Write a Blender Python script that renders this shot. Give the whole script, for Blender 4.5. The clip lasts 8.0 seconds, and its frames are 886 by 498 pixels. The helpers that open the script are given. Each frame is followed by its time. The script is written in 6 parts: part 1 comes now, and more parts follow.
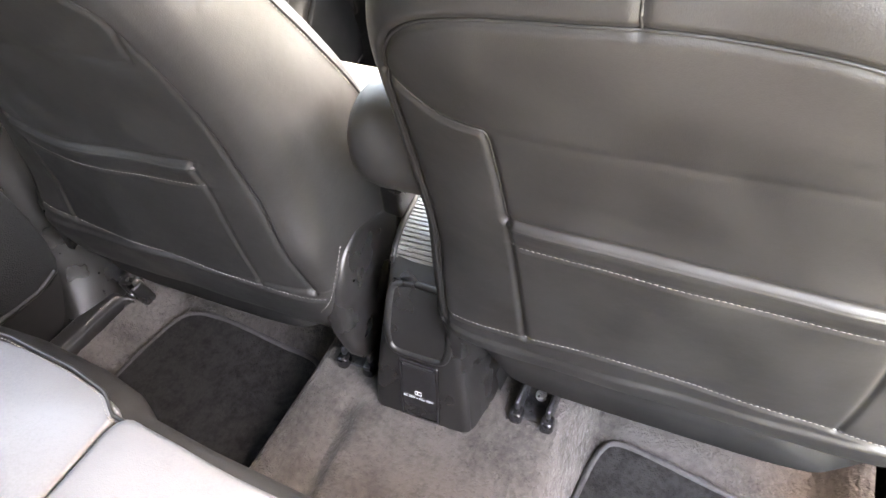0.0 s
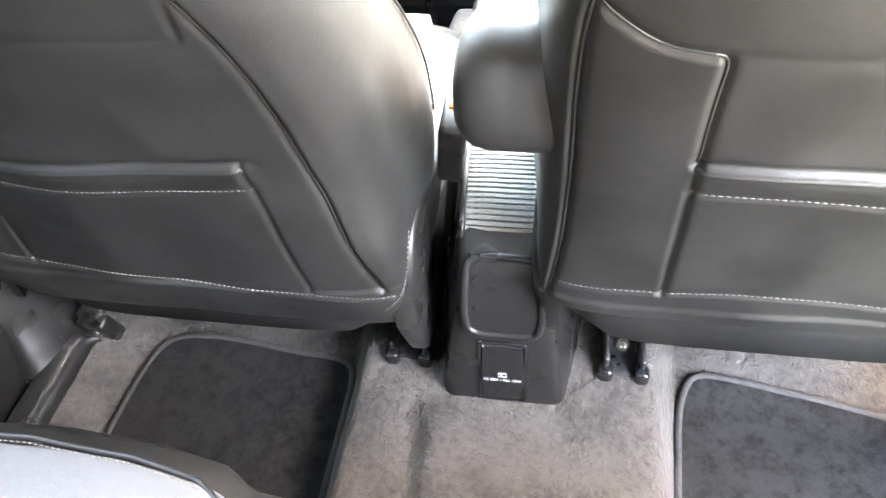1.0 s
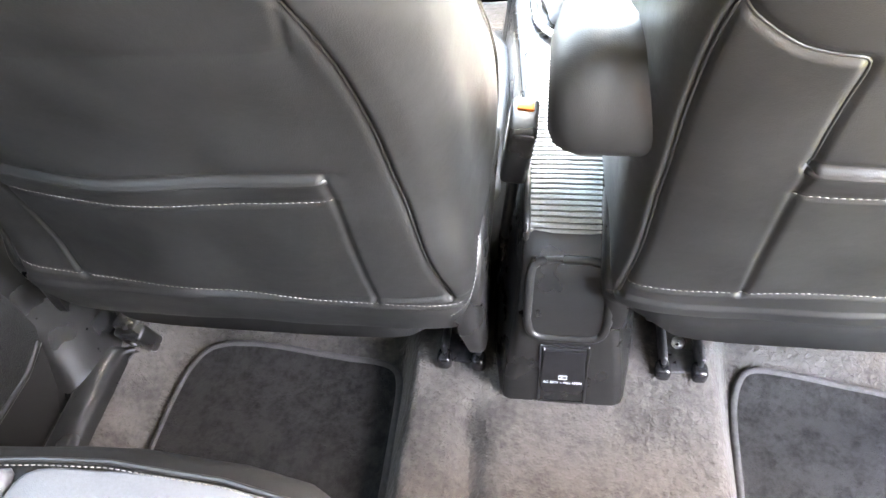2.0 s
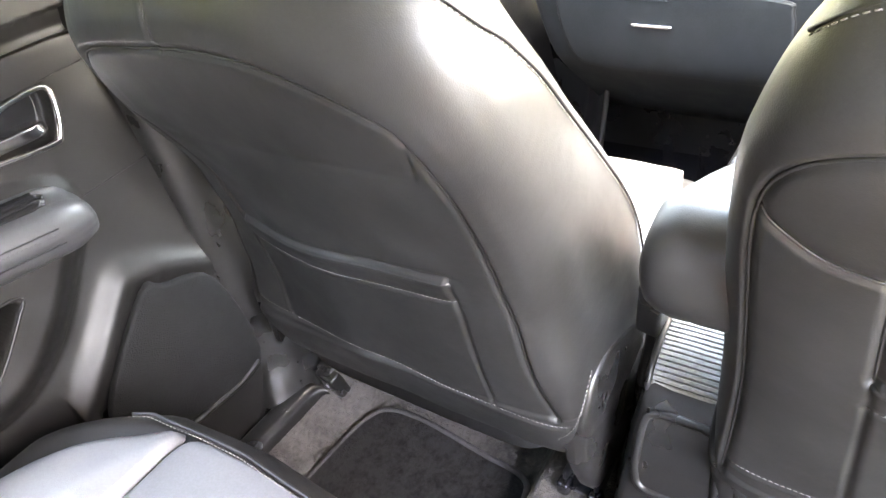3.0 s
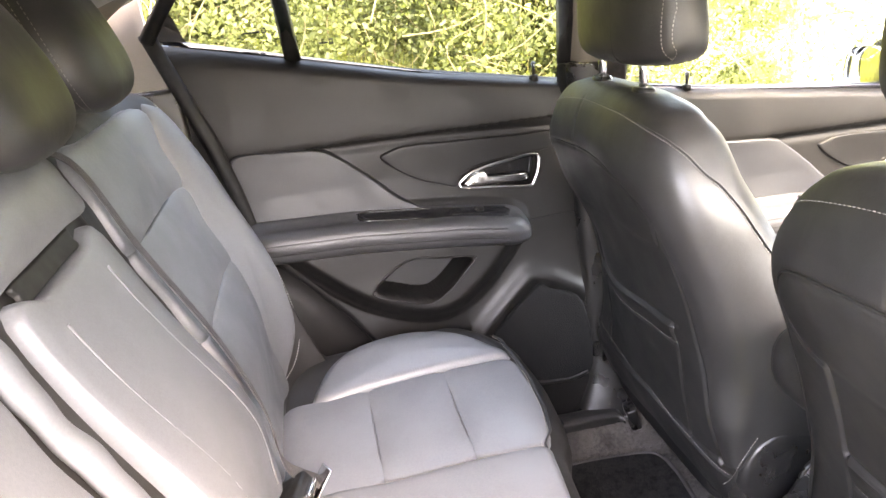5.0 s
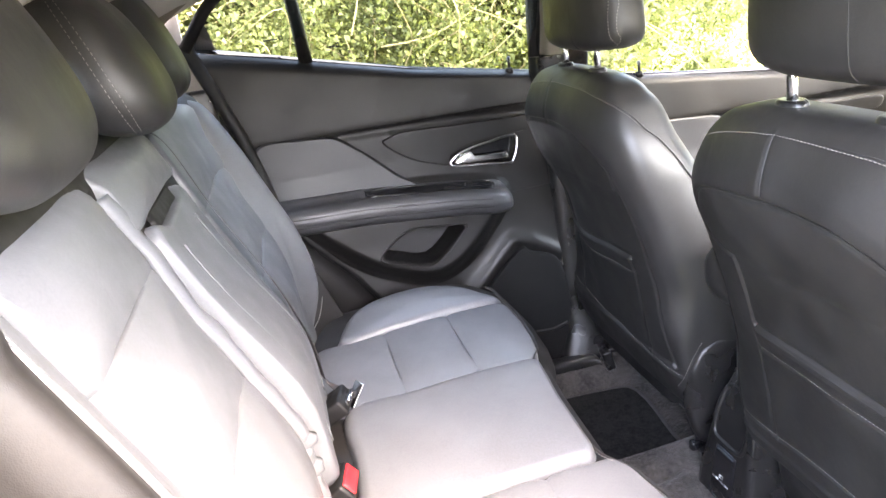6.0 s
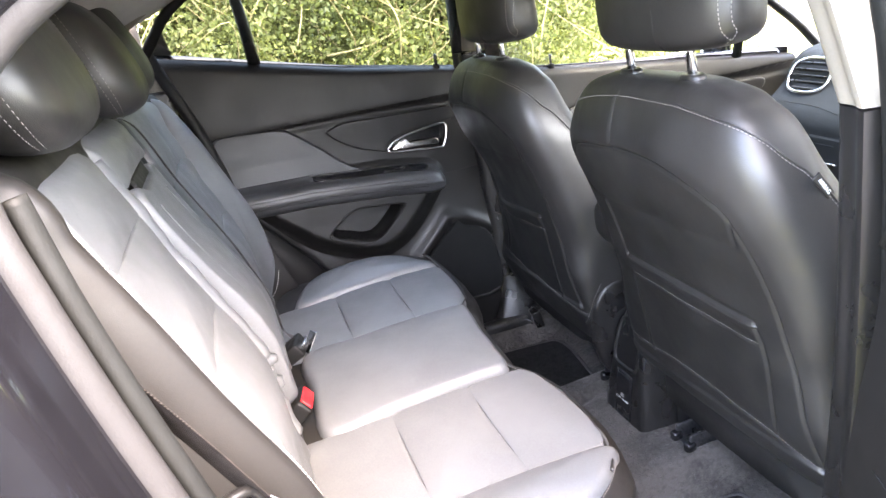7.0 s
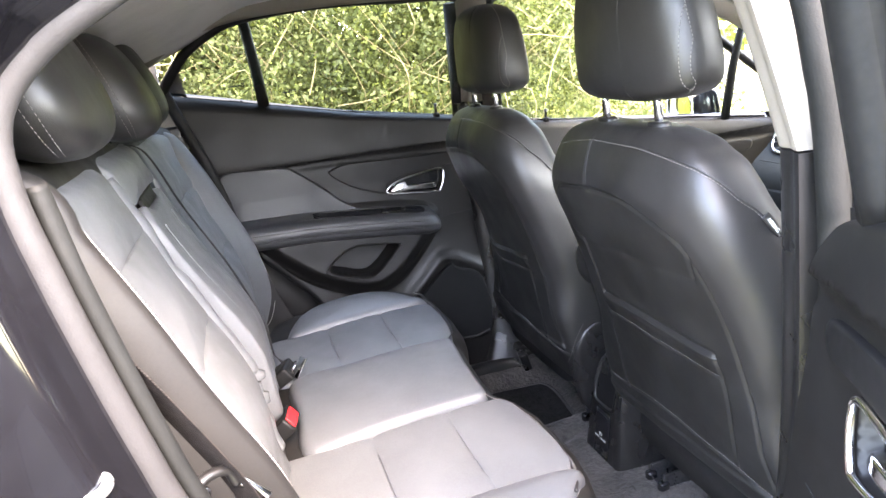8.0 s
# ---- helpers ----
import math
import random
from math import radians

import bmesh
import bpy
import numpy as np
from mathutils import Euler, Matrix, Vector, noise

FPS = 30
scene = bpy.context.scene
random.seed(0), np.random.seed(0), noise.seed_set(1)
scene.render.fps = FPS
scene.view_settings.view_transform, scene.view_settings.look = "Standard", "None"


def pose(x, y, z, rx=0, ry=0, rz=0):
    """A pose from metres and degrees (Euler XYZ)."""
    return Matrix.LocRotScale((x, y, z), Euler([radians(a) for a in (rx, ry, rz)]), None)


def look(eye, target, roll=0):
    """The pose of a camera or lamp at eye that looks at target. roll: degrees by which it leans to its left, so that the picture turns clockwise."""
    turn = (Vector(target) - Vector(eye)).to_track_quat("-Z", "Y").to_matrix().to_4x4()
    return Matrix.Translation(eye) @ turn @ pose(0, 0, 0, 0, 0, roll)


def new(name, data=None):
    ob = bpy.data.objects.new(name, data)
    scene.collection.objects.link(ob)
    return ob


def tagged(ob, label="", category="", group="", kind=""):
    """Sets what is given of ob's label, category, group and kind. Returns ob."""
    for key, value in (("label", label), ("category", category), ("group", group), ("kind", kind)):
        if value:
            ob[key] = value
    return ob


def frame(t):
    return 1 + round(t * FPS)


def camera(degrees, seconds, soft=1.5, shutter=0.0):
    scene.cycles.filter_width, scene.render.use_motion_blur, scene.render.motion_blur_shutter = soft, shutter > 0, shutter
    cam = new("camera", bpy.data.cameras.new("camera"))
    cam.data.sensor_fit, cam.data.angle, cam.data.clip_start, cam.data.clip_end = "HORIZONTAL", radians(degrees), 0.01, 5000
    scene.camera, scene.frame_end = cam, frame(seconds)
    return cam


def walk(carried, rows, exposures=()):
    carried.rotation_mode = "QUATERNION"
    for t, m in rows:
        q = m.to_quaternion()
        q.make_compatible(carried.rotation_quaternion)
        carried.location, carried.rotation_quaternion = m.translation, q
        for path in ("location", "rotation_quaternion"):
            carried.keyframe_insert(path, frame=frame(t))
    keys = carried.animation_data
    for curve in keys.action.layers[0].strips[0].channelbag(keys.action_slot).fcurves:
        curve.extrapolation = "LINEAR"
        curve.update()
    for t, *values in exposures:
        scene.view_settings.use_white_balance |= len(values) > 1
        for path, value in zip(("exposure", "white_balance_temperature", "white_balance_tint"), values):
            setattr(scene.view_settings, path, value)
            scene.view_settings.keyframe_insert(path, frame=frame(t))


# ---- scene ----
cam = camera(64.3, 8.0)
PATH = [
    (0, (0.368, 0.464, 0.995), (-0.326, 1.771, -0.351), -5.4),
    (0.5, (0.233, 0.498, 0.954), (-0.248, 1.802, -0.485), -6.5),
    (1, (0.092, 0.511, 0.942), (-0.235, 1.8, -0.552), -6.9),
    (1.2, (0.04, 0.519, 0.944), (-0.226, 1.794, -0.575), -6.7),
    (2.3, (-0.001, 0.521, 0.95), (-0.313, 1.796, -0.559), -7.7),
    (2.5, (0.044, 0.513, 0.959), (-0.479, 1.839, -0.444), -10.1),
    (3, (0.178, 0.499, 0.999), (-0.866, 1.735, -0.177), -11.1),
    (3.5, (0.277, 0.487, 1.055), (-1.194, 1.42, 0.071), -9.8),
    (4, (0.389, 0.476, 1.049), (-1.336, 1.018, 0.193), -7.4),
    (4.5, (0.588, 0.457, 1.101), (-1.237, 0.79, 0.354), -5.6),
    (4.7, (0.657, 0.444, 1.105), (-1.183, 0.746, 0.38), -5.7),
    (5.8, (0.955, 0.321, 1.106), (-0.889, 0.669, 0.414), -7.2),
    (6, (1.018, 0.309, 1.103), (-0.824, 0.672, 0.413), -7.9),
    (6.5, (1.19, 0.282, 1.095), (-0.64, 0.714, 0.414), -9.0),
    (7, (1.284, 0.289, 1.083), (-0.535, 0.768, 0.403), -9.5),
    (7.5, (1.333, 0.308, 1.068), (-0.498, 0.813, 0.442), -8.6),
    (8, (1.374, 0.295, 1.058), (-0.488, 0.795, 0.528), -7.0),
]
EXPOSURE = [(0.0, 5.9, 10200, 20), (1.0, 6.50, 9600, 15), (2.5, 6.62, 9600, 17), (3.0, 6.35, 9600, 19), (3.5, 6.0, 9800, 23), (4.5, 5.4, 9900, 24), (5.8, 5.0, 8500, 21), (6.5, 4.68, 8200, 19), (8.0, 4.4, 8000, 18)]
walk(cam, [(t, look(eye, target, roll)) for t, eye, target, roll in PATH], exposures=EXPOSURE)

# ---------------------------------------------------------------- light
world = bpy.data.worlds.new("sky")
scene.world = world
world.use_nodes = True
wn = world.node_tree.nodes
sky = wn.new("ShaderNodeTexSky")
sky.sky_type = "NISHITA"
sky.sun_disc = False
sky.sun_elevation = radians(51)
sky.sun_rotation = radians(64)
sky.dust_density = 1.6
wn["Background"].inputs["Strength"].default_value = 0.40
world.node_tree.links.new(sky.outputs["Color"], wn["Background"].inputs["Color"])
sun_data = bpy.data.lights.new("sun", "SUN")
sun_data.energy, sun_data.angle, sun_data.color = 0.22, radians(40), (1.0, 0.95, 0.88)
sun = new("sun", sun_data)
sun.matrix_world = look((4.6, 2.6, 6.2), (0, 0.4, 0))


# ---------------------------------------------------------------- materials
def mat(name, color, rough=0.5, metal=0.0, vary=0.15, scale=6.0, bump=0.0, grain=400.0, coat=0.0, bump2=0.0,
        grain2=60.0, sheen=0.0, spec=0.5, tint=None, kind="noise", rvary=0.1):
    """A procedural surface: base colour with two scales of variation, gloss variation and fine relief."""
    m = bpy.data.materials.new(name)
    m.use_nodes = True
    nt = m.node_tree
    b = nt.nodes["Principled BSDF"]
    co = nt.nodes.new("ShaderNodeTexCoord")

    def tex(s, detail=4.0):
        n = nt.nodes.new("ShaderNodeTexNoise")
        n.inputs["Scale"].default_value, n.inputs["Detail"].default_value = s, detail
        nt.links.new(co.outputs["Object"], n.inputs["Vector"])
        return n

    big, fine = tex(scale), tex(grain * 0.35, 3.0)
    mixn = nt.nodes.new("ShaderNodeMath")
    mixn.operation = "MULTIPLY_ADD"
    mixn.inputs[1].default_value, mixn.inputs[2].default_value = 0.6, 0.2
    nt.links.new(big.outputs["Fac"], mixn.inputs[0])
    add = nt.nodes.new("ShaderNodeMath")
    add.operation = "MULTIPLY_ADD"
    add.inputs[1].default_value = 0.4
    nt.links.new(fine.outputs["Fac"], add.inputs[0])
    nt.links.new(mixn.outputs[0], add.inputs[2])
    ramp = nt.nodes.new("ShaderNodeValToRGB")
    lo = [c * (1 - vary) for c in color]
    hi = [min(1, c * (1 + vary)) for c in (tint or color)]
    ramp.color_ramp.elements[0].position, ramp.color_ramp.elements[0].color = 0.55, (*lo, 1)
    ramp.color_ramp.elements[1].position, ramp.color_ramp.elements[1].color = 0.76, (*hi, 1)
    nt.links.new(add.outputs[0], ramp.inputs["Fac"])
    nt.links.new(ramp.outputs["Color"], b.inputs["Base Color"])
    rr = nt.nodes.new("ShaderNodeMapRange")
    rr.inputs["From Min"].default_value, rr.inputs["From Max"].default_value = 0.3, 0.7
    rr.inputs["To Min"].default_value, rr.inputs["To Max"].default_value = max(0.02, rough - rvary), min(1, rough + rvary)
    nt.links.new(tex(scale * 2.3).outputs["Fac"], rr.inputs["Value"])
    nt.links.new(rr.outputs["Result"], b.inputs["Roughness"])
    b.inputs["Metallic"].default_value = metal
    b.inputs["Specular IOR Level"].default_value = spec
    b.inputs["Coat Weight"].default_value = coat
    b.inputs["Coat Roughness"].default_value = 0.03
    b.inputs["Sheen Weight"].default_value = sheen
    b.inputs["Sheen Roughness"].default_value = 0.4
    last = None
    for strength, s, how in ((bump, grain, kind), (bump2, grain2, "noise")):
        if not strength:
            continue
        if how == "cells":
            t = nt.nodes.new("ShaderNodeTexVoronoi")
            t.inputs["Scale"].default_value = s
            nt.links.new(co.outputs["Object"], t.inputs["Vector"])
            out = t.outputs["Distance"]
        elif how == "weave":
            t = nt.nodes.new("ShaderNodeTexWave")
            t.wave_type, t.bands_direction = "BANDS", "DIAGONAL"
            t.inputs["Scale"].default_value, t.inputs["Distortion"].default_value = s, 0.4
            nt.links.new(co.outputs["Object"], t.inputs["Vector"])
            out = t.outputs["Fac"]
        else:
            out = tex(s, 3.0).outputs["Fac"]
        bn = nt.nodes.new("ShaderNodeBump")
        bn.inputs["Strength"].default_value = strength
        bn.inputs["Distance"].default_value = 0.002 if s > 150 else 0.006
        nt.links.new(out, bn.inputs["Height"])
        if last:
            nt.links.new(last.outputs["Normal"], bn.inputs["Normal"])
        nt.links.new(bn.outputs["Normal"], b.inputs["Normal"])
        last = bn
    return m


LEATHER = mat("black_leather", (0.0120, 0.0114, 0.0110), 0.48, vary=0.25, scale=5, bump=0.08, grain=900, kind="cells", bump2=0.16, grain2=26, spec=0.70)
LEATHER_BENCH = mat("black_bench_leather", (0.011, 0.0102, 0.0097), 0.58, vary=0.2, scale=5, bump=0.08, grain=900, kind="cells", bump2=0.10, grain2=24, spec=0.42)
LEATHER_GREY = mat("grey_leather", (0.103, 0.108, 0.115), 0.44, vary=0.10, scale=5, bump=0.10, grain=900, kind="cells", bump2=0.12, grain2=24)
LEATHER_DOOR = mat("slate_leather", (0.0160, 0.0166, 0.0190), 0.46, vary=0.12, scale=5, bump=0.10, grain=900, kind="cells", bump2=0.06, grain2=24)
LEATHER_ARM = mat("dark_slate_leather", (0.034, 0.034, 0.036), 0.42, vary=0.12, scale=5, bump=0.10, grain=900, kind="cells", bump2=0.06, grain2=24)
PLASTIC = mat("black_plastic", (0.0115, 0.011, 0.0108), 0.31, vary=0.2, scale=7, bump=0.12, grain=1100, kind="cells")
SOFT = mat("soft_touch_trim", (0.0085, 0.0080, 0.0077), 0.43, spec=0.29, vary=0.18, scale=4, bump=0.12, grain=1000, kind="cells")
GLOSS = mat("gloss_black_plastic", (0.010, 0.010, 0.011), 0.16, vary=0.1, scale=12)
LEAF_TRIM = mat("satin_trim", (0.009, 0.0087, 0.0087), 0.42, spec=0.26, vary=0.15, scale=14, bump=0.05, grain=700)
DASH = mat("dashboard_grain", (0.011, 0.013, 0.0143), 0.72, spec=0.25, vary=0.15, scale=6, bump=0.15, grain=900, kind="cells")
GRILLE = mat("speaker_mesh", (0.006, 0.006, 0.006), 0.66, spec=0.14, vary=0.2, bump=0.5, grain=520, kind="cells")
PALE = mat("pale_grey_trim", (0.215, 0.190, 0.158), 0.62, vary=0.06, scale=6, bump=0.10, grain=900, kind="cells")
HEADLINER = mat("headliner_cloth", (0.52, 0.50, 0.48), 0.95, vary=0.08, scale=9, bump=0.25, grain=800)
CARPET = mat("taupe_carpet", (0.032, 0.0285, 0.026), 0.95, vary=0.22, scale=14, bump=1.0, grain=300, bump2=1.0, grain2=85, sheen=0.12, tint=(0.056, 0.050, 0.046))
MAT_PILE = mat("charcoal_mat_pile", (0.0105, 0.0103, 0.0105), 0.97, vary=0.6, scale=40, bump=1.0, grain=380, bump2=0.35, grain2=140, spec=0.2)
MAT_EDGE = mat("mat_binding", (0.05, 0.048, 0.048), 0.9, vary=0.3, bump=0.6, grain=350, kind="weave")
CHROME = mat("satin_chrome", (0.78, 0.78, 0.79), 0.14, metal=1.0, vary=0.04, scale=20, rvary=0.05)
STEEL = mat("dark_steel", (0.09, 0.09, 0.095), 0.35, metal=0.9, vary=0.3, scale=40)
ZINC = mat("zinc_plated_steel", (0.72, 0.73, 0.72), 0.32, metal=0.85, vary=0.2, scale=60)
THREAD = mat("pale_thread", (0.20, 0.185, 0.172), 0.8, vary=0.1)
THREAD_WHITE = mat("white_thread", (0.42, 0.41, 0.40), 0.8, vary=0.1)
THREAD_DARK = mat("seam_welt", (0.022, 0.021, 0.021), 0.45, vary=0.1)
PAINT = mat("black_car_paint", (0.006, 0.0057, 0.0068), 0.12, vary=0.1, scale=30, coat=0.4, rvary=0.03)
RUBBER = mat("grey_weatherstrip", (0.026, 0.0247, 0.0245), 0.66, spec=0.3, vary=0.08, scale=12, bump=0.2, grain=500, bump2=0.2, grain2=40)
RUBBER_DARK = mat("dark_grey_rubber", (0.009, 0.0095, 0.0088), 0.7, spec=0.25, vary=0.15, scale=14, bump=0.2, grain=400)
RUBBER_BLACK = mat("black_rubber", (0.010, 0.010, 0.010), 0.6, spec=0.3, vary=0.2, scale=20)
# webbing colour darkened to hold the shade of the belt's recess
WEBBING = mat("belt_webbing", (0.019, 0.0145, 0.0125), 0.80, vary=0.35, scale=40, bump=0.7, grain=330, kind="weave", spec=0.2)
# paler copy of the same webbing, for the middle belt
WEBBING_PALE = mat("pale_belt_webbing", (0.045, 0.042, 0.042), 0.75, vary=0.15, scale=30, bump=0.6, grain=330, kind="weave")
BUCKLE = mat("buckle_plastic", (0.006, 0.006, 0.0062), 0.5, spec=0.3, vary=0.2, scale=20, bump=0.1, grain=900, kind="cells")
RED = mat("red_button", (0.65, 0.02, 0.025), 0.35, vary=0.05)
ORANGE = mat("orange_button", (0.80, 0.16, 0.02), 0.4, vary=0.05)
WHITE_PRINT = mat("white_print", (0.8, 0.8, 0.8), 0.6, vary=0.03)
# slat colour lightened to carry the sky's reflection on dark plastic
SLAT = mat("ribbed_shutter", (0.26, 0.26, 0.25), 0.30, vary=0.15, scale=10, bump=0.08, grain=800)
GRASS = mat("grass", (0.13, 0.18, 0.035), 0.9, vary=0.5, scale=2.2, bump=1.0, grain=160, bump2=0.8, grain2=20, tint=(0.26, 0.28, 0.06))
TWIG = mat("twigs", (0.17, 0.14, 0.07), 0.85, vary=0.4, scale=14, bump=0.6, grain=120)
WOOD = mat("fence_wood", (0.42, 0.27, 0.12), 0.75, vary=0.35, scale=9, bump=0.4, grain=140)
GATE = mat("weathered_grey_wood", (0.30, 0.29, 0.27), 0.85, vary=0.3, scale=8, bump=0.5, grain=120)
# tone chosen to cut the light bounced up into the cabin
DARK_GROUND = mat("dark_ground_grey", (0.11, 0.108, 0.104), 0.9, vary=0.15, scale=1.2, bump=0.5, grain=70, bump2=0.4, grain2=12)
BRICKWALL = mat("brown_render", (0.26, 0.18, 0.12), 0.9, vary=0.25, scale=1.6, bump=0.4, grain=60, bump2=0.4, grain2=9)


def leaf_material(name, color, tint, scale):
    """Thin leaves: two scales of colour, and light that passes through the blade."""
    m = bpy.data.materials.new(name)
    m.use_nodes = True
    nt = m.node_tree
    nt.nodes.remove(nt.nodes["Principled BSDF"])
    co, geo = nt.nodes.new("ShaderNodeTexCoord"), nt.nodes.new("ShaderNodeNewGeometry")
    n = nt.nodes.new("ShaderNodeTexNoise")
    n.inputs["Scale"].default_value, n.inputs["Detail"].default_value = scale, 3.0
    nt.links.new(co.outputs["Object"], n.inputs["Vector"])
    mx = nt.nodes.new("ShaderNodeMath")
    mx.operation = "MULTIPLY_ADD"
    mx.inputs[1].default_value = 0.35
    nt.links.new(geo.outputs["Random Per Island"], mx.inputs[0])
    nt.links.new(n.outputs["Fac"], mx.inputs[2])
    ramp = nt.nodes.new("ShaderNodeValToRGB")
    ramp.color_ramp.elements[0].position, ramp.color_ramp.elements[0].color = 0.42, (*color, 1)
    ramp.color_ramp.elements[1].position, ramp.color_ramp.elements[1].color = 0.88, (*tint, 1)
    nt.links.new(mx.outputs[0], ramp.inputs["Fac"])
    df, tl, gl = nt.nodes.new("ShaderNodeBsdfDiffuse"), nt.nodes.new("ShaderNodeBsdfTranslucent"), nt.nodes.new("ShaderNodeBsdfGlossy")
    gl.inputs["Roughness"].default_value = 0.5
    gl.inputs["Color"].default_value = (0.3, 0.3, 0.3, 1)
    for node in (df, tl):
        nt.links.new(ramp.outputs["Color"], node.inputs["Color"])
    a, b = nt.nodes.new("ShaderNodeMixShader"), nt.nodes.new("ShaderNodeMixShader")
    a.inputs["Fac"].default_value, b.inputs["Fac"].default_value = 0.42, 0.05
    nt.links.new(df.outputs[0], a.inputs[1])
    nt.links.new(tl.outputs[0], a.inputs[2])
    nt.links.new(a.outputs[0], b.inputs[1])
    nt.links.new(gl.outputs[0], b.inputs[2])
    nt.links.new(b.outputs[0], nt.nodes["Material Output"].inputs["Surface"])
    return m


LEAVES = leaf_material("hedge_leaves", (0.058, 0.072, 0.028), (0.165, 0.185, 0.066), 2.2)
LEAVES_PALE = leaf_material("young_leaves", (0.085, 0.110, 0.028), (0.20, 0.22, 0.055), 1.6)
BLADES = leaf_material("tall_grass_blades", (0.11, 0.14, 0.022), (0.24, 0.23, 0.045), 1.4)


def glass_material(name, tint):
    m = bpy.data.materials.new(name)
    m.use_nodes = True
    nt = m.node_tree
    nt.nodes.remove(nt.nodes["Principled BSDF"])
    tr, gl = nt.nodes.new("ShaderNodeBsdfTransparent"), nt.nodes.new("ShaderNodeBsdfGlossy")
    tr.inputs["Color"].default_value = (*tint, 1)
    gl.inputs["Roughness"].default_value = 0.01
    fr, mx = nt.nodes.new("ShaderNodeFresnel"), nt.nodes.new("ShaderNodeMixShader")
    fr.inputs["IOR"].default_value = 1.33
    nt.links.new(fr.outputs["Fac"], mx.inputs["Fac"])
    nt.links.new(tr.outputs[0], mx.inputs[1])
    nt.links.new(gl.outputs[0], mx.inputs[2])
    nt.links.new(mx.outputs[0], nt.nodes["Material Output"].inputs["Surface"])
    return m


GLASS = glass_material("window_glass", (0.86, 0.90, 0.87))
GLASS_SCREEN = glass_material("windscreen_glass", (0.84, 0.89, 0.87))
GLASS_DARK = glass_material("privacy_glass", (0.50, 0.54, 0.51))
# darker than the side windows, to cut light on the seat backs
GLASS_TAIL = glass_material("tailgate_dark_glass", (0.24, 0.26, 0.25))


# ---------------------------------------------------------------- mesh tools
def thing(name, label, category, at=(0, 0, 0), group="", kind=""):
    ob = new(name)
    ob.location = at
    ob.empty_display_size = 0.05
    return tagged(ob, label, category, group, kind)


def mesh_of(verts, faces, smooth=True):
    me = bpy.data.meshes.new("m")
    me.from_pydata([tuple(map(float, v)) for v in verts], [], faces)
    if smooth:
        me.polygons.foreach_set("use_smooth", [True] * len(me.polygons))
    me.update()
    bm = bmesh.new()
    bm.from_mesh(me)
    bmesh.ops.recalc_face_normals(bm, faces=bm.faces)
    bm.to_mesh(me)
    bm.free()
    return me


def part(name, geo, material, parent=None, label="", sharp=None):
    """Links a mesh as one object under a thing or a part."""
    me = geo
    if isinstance(geo, tuple):
        me = mesh_of(*geo)
    me.name = name
    me.materials.clear()
    me.materials.append(material)
    if sharp:
        me.set_sharp_from_angle(angle=radians(sharp))
    ob = new(name, me)
    if parent is not None:
        ob.parent = parent
        if parent.type == "EMPTY":
            ob.matrix_parent_inverse = Matrix.Translation(-Vector(parent.location))
    return tagged(ob, label)


def join(*geos):
    vs, fs = [], []
    for v, f in geos:
        n = len(vs)
        vs += [tuple(p) for p in v]
        fs += [tuple(i + n for i in q) for q in f]
    return vs, fs


def skin(rings, caps=True, closed=True):
    """A surface through rings of equal point counts."""
    n = len(rings[0])
    verts = [tuple(p) for r in rings for p in r]
    faces = []
    for a in range(len(rings) - 1):
        for b in range(n if closed else n - 1):
            c = (b + 1) % n
            faces.append((a * n + b, a * n + c, (a + 1) * n + c, (a + 1) * n + b))
    if caps and closed:
        faces.append(tuple(range(n)))
        faces.append(tuple(range((len(rings) - 1) * n, len(rings) * n)))
    return verts, faces


def smooth_line(pts, per=8, closed=False):
    """A Catmull-Rom curve through points of any dimension."""
    p = [np.array(q, float) for q in pts]
    n = len(p)
    out = []
    for i in range(n if closed else n - 1):
        a, b, c, d = (p[(i - 1) % n], p[i], p[(i + 1) % n], p[(i + 2) % n]) if closed else (p[max(i - 1, 0)], p[i], p[i + 1], p[min(i + 2, n - 1)])
        for k in range(per):
            t = k / per
            out.append(0.5 * ((2 * b) + (c - a) * t + (2 * a - 5 * b + 4 * c - d) * t * t + (3 * b - a - 3 * c + d) * t ** 3))
    if not closed:
        out.append(p[-1])
    return np.array(out)


def even(pts, step):
    """Points at even steps along a line."""
    p = np.array(pts, float)
    s = np.r_[0, np.cumsum(np.linalg.norm(np.diff(p, axis=0), axis=1))]
    n = max(2, int(round(s[-1] / step)) + 1)
    q = np.linspace(0, s[-1], n)
    return np.stack([np.interp(q, s, p[:, k]) for k in range(p.shape[1])], 1)


def tube(pts, r, sides=8, closed=False, flat=1.0, up=(0, 0, 1)):
    """A tube along a line; flat squeezes it across."""
    p = np.array(pts, float)
    n = len(p)
    rings = []
    rr = np.broadcast_to(np.array(r, float), (n,))
    ref = np.array(up, float)
    for i in range(n):
        t = p[(i + 1) % n] - p[i - 1] if closed or 0 < i < n - 1 else (p[1] - p[0] if i == 0 else p[-1] - p[-2])
        t = t / (np.linalg.norm(t) + 1e-12)
        a = ref - t * (ref @ t)
        if np.linalg.norm(a) < 0.05:
            a = np.array((1.0, 0, 0)) - t * t[0]
        a /= np.linalg.norm(a)
        b = np.cross(t, a)
        rings.append([p[i] + rr[i] * (math.cos(w) * b + flat * math.sin(w) * a) for w in np.linspace(0, 2 * math.pi, sides, endpoint=False)])
    if closed:
        rings.append(rings[0])
    return skin(rings, caps=not closed)


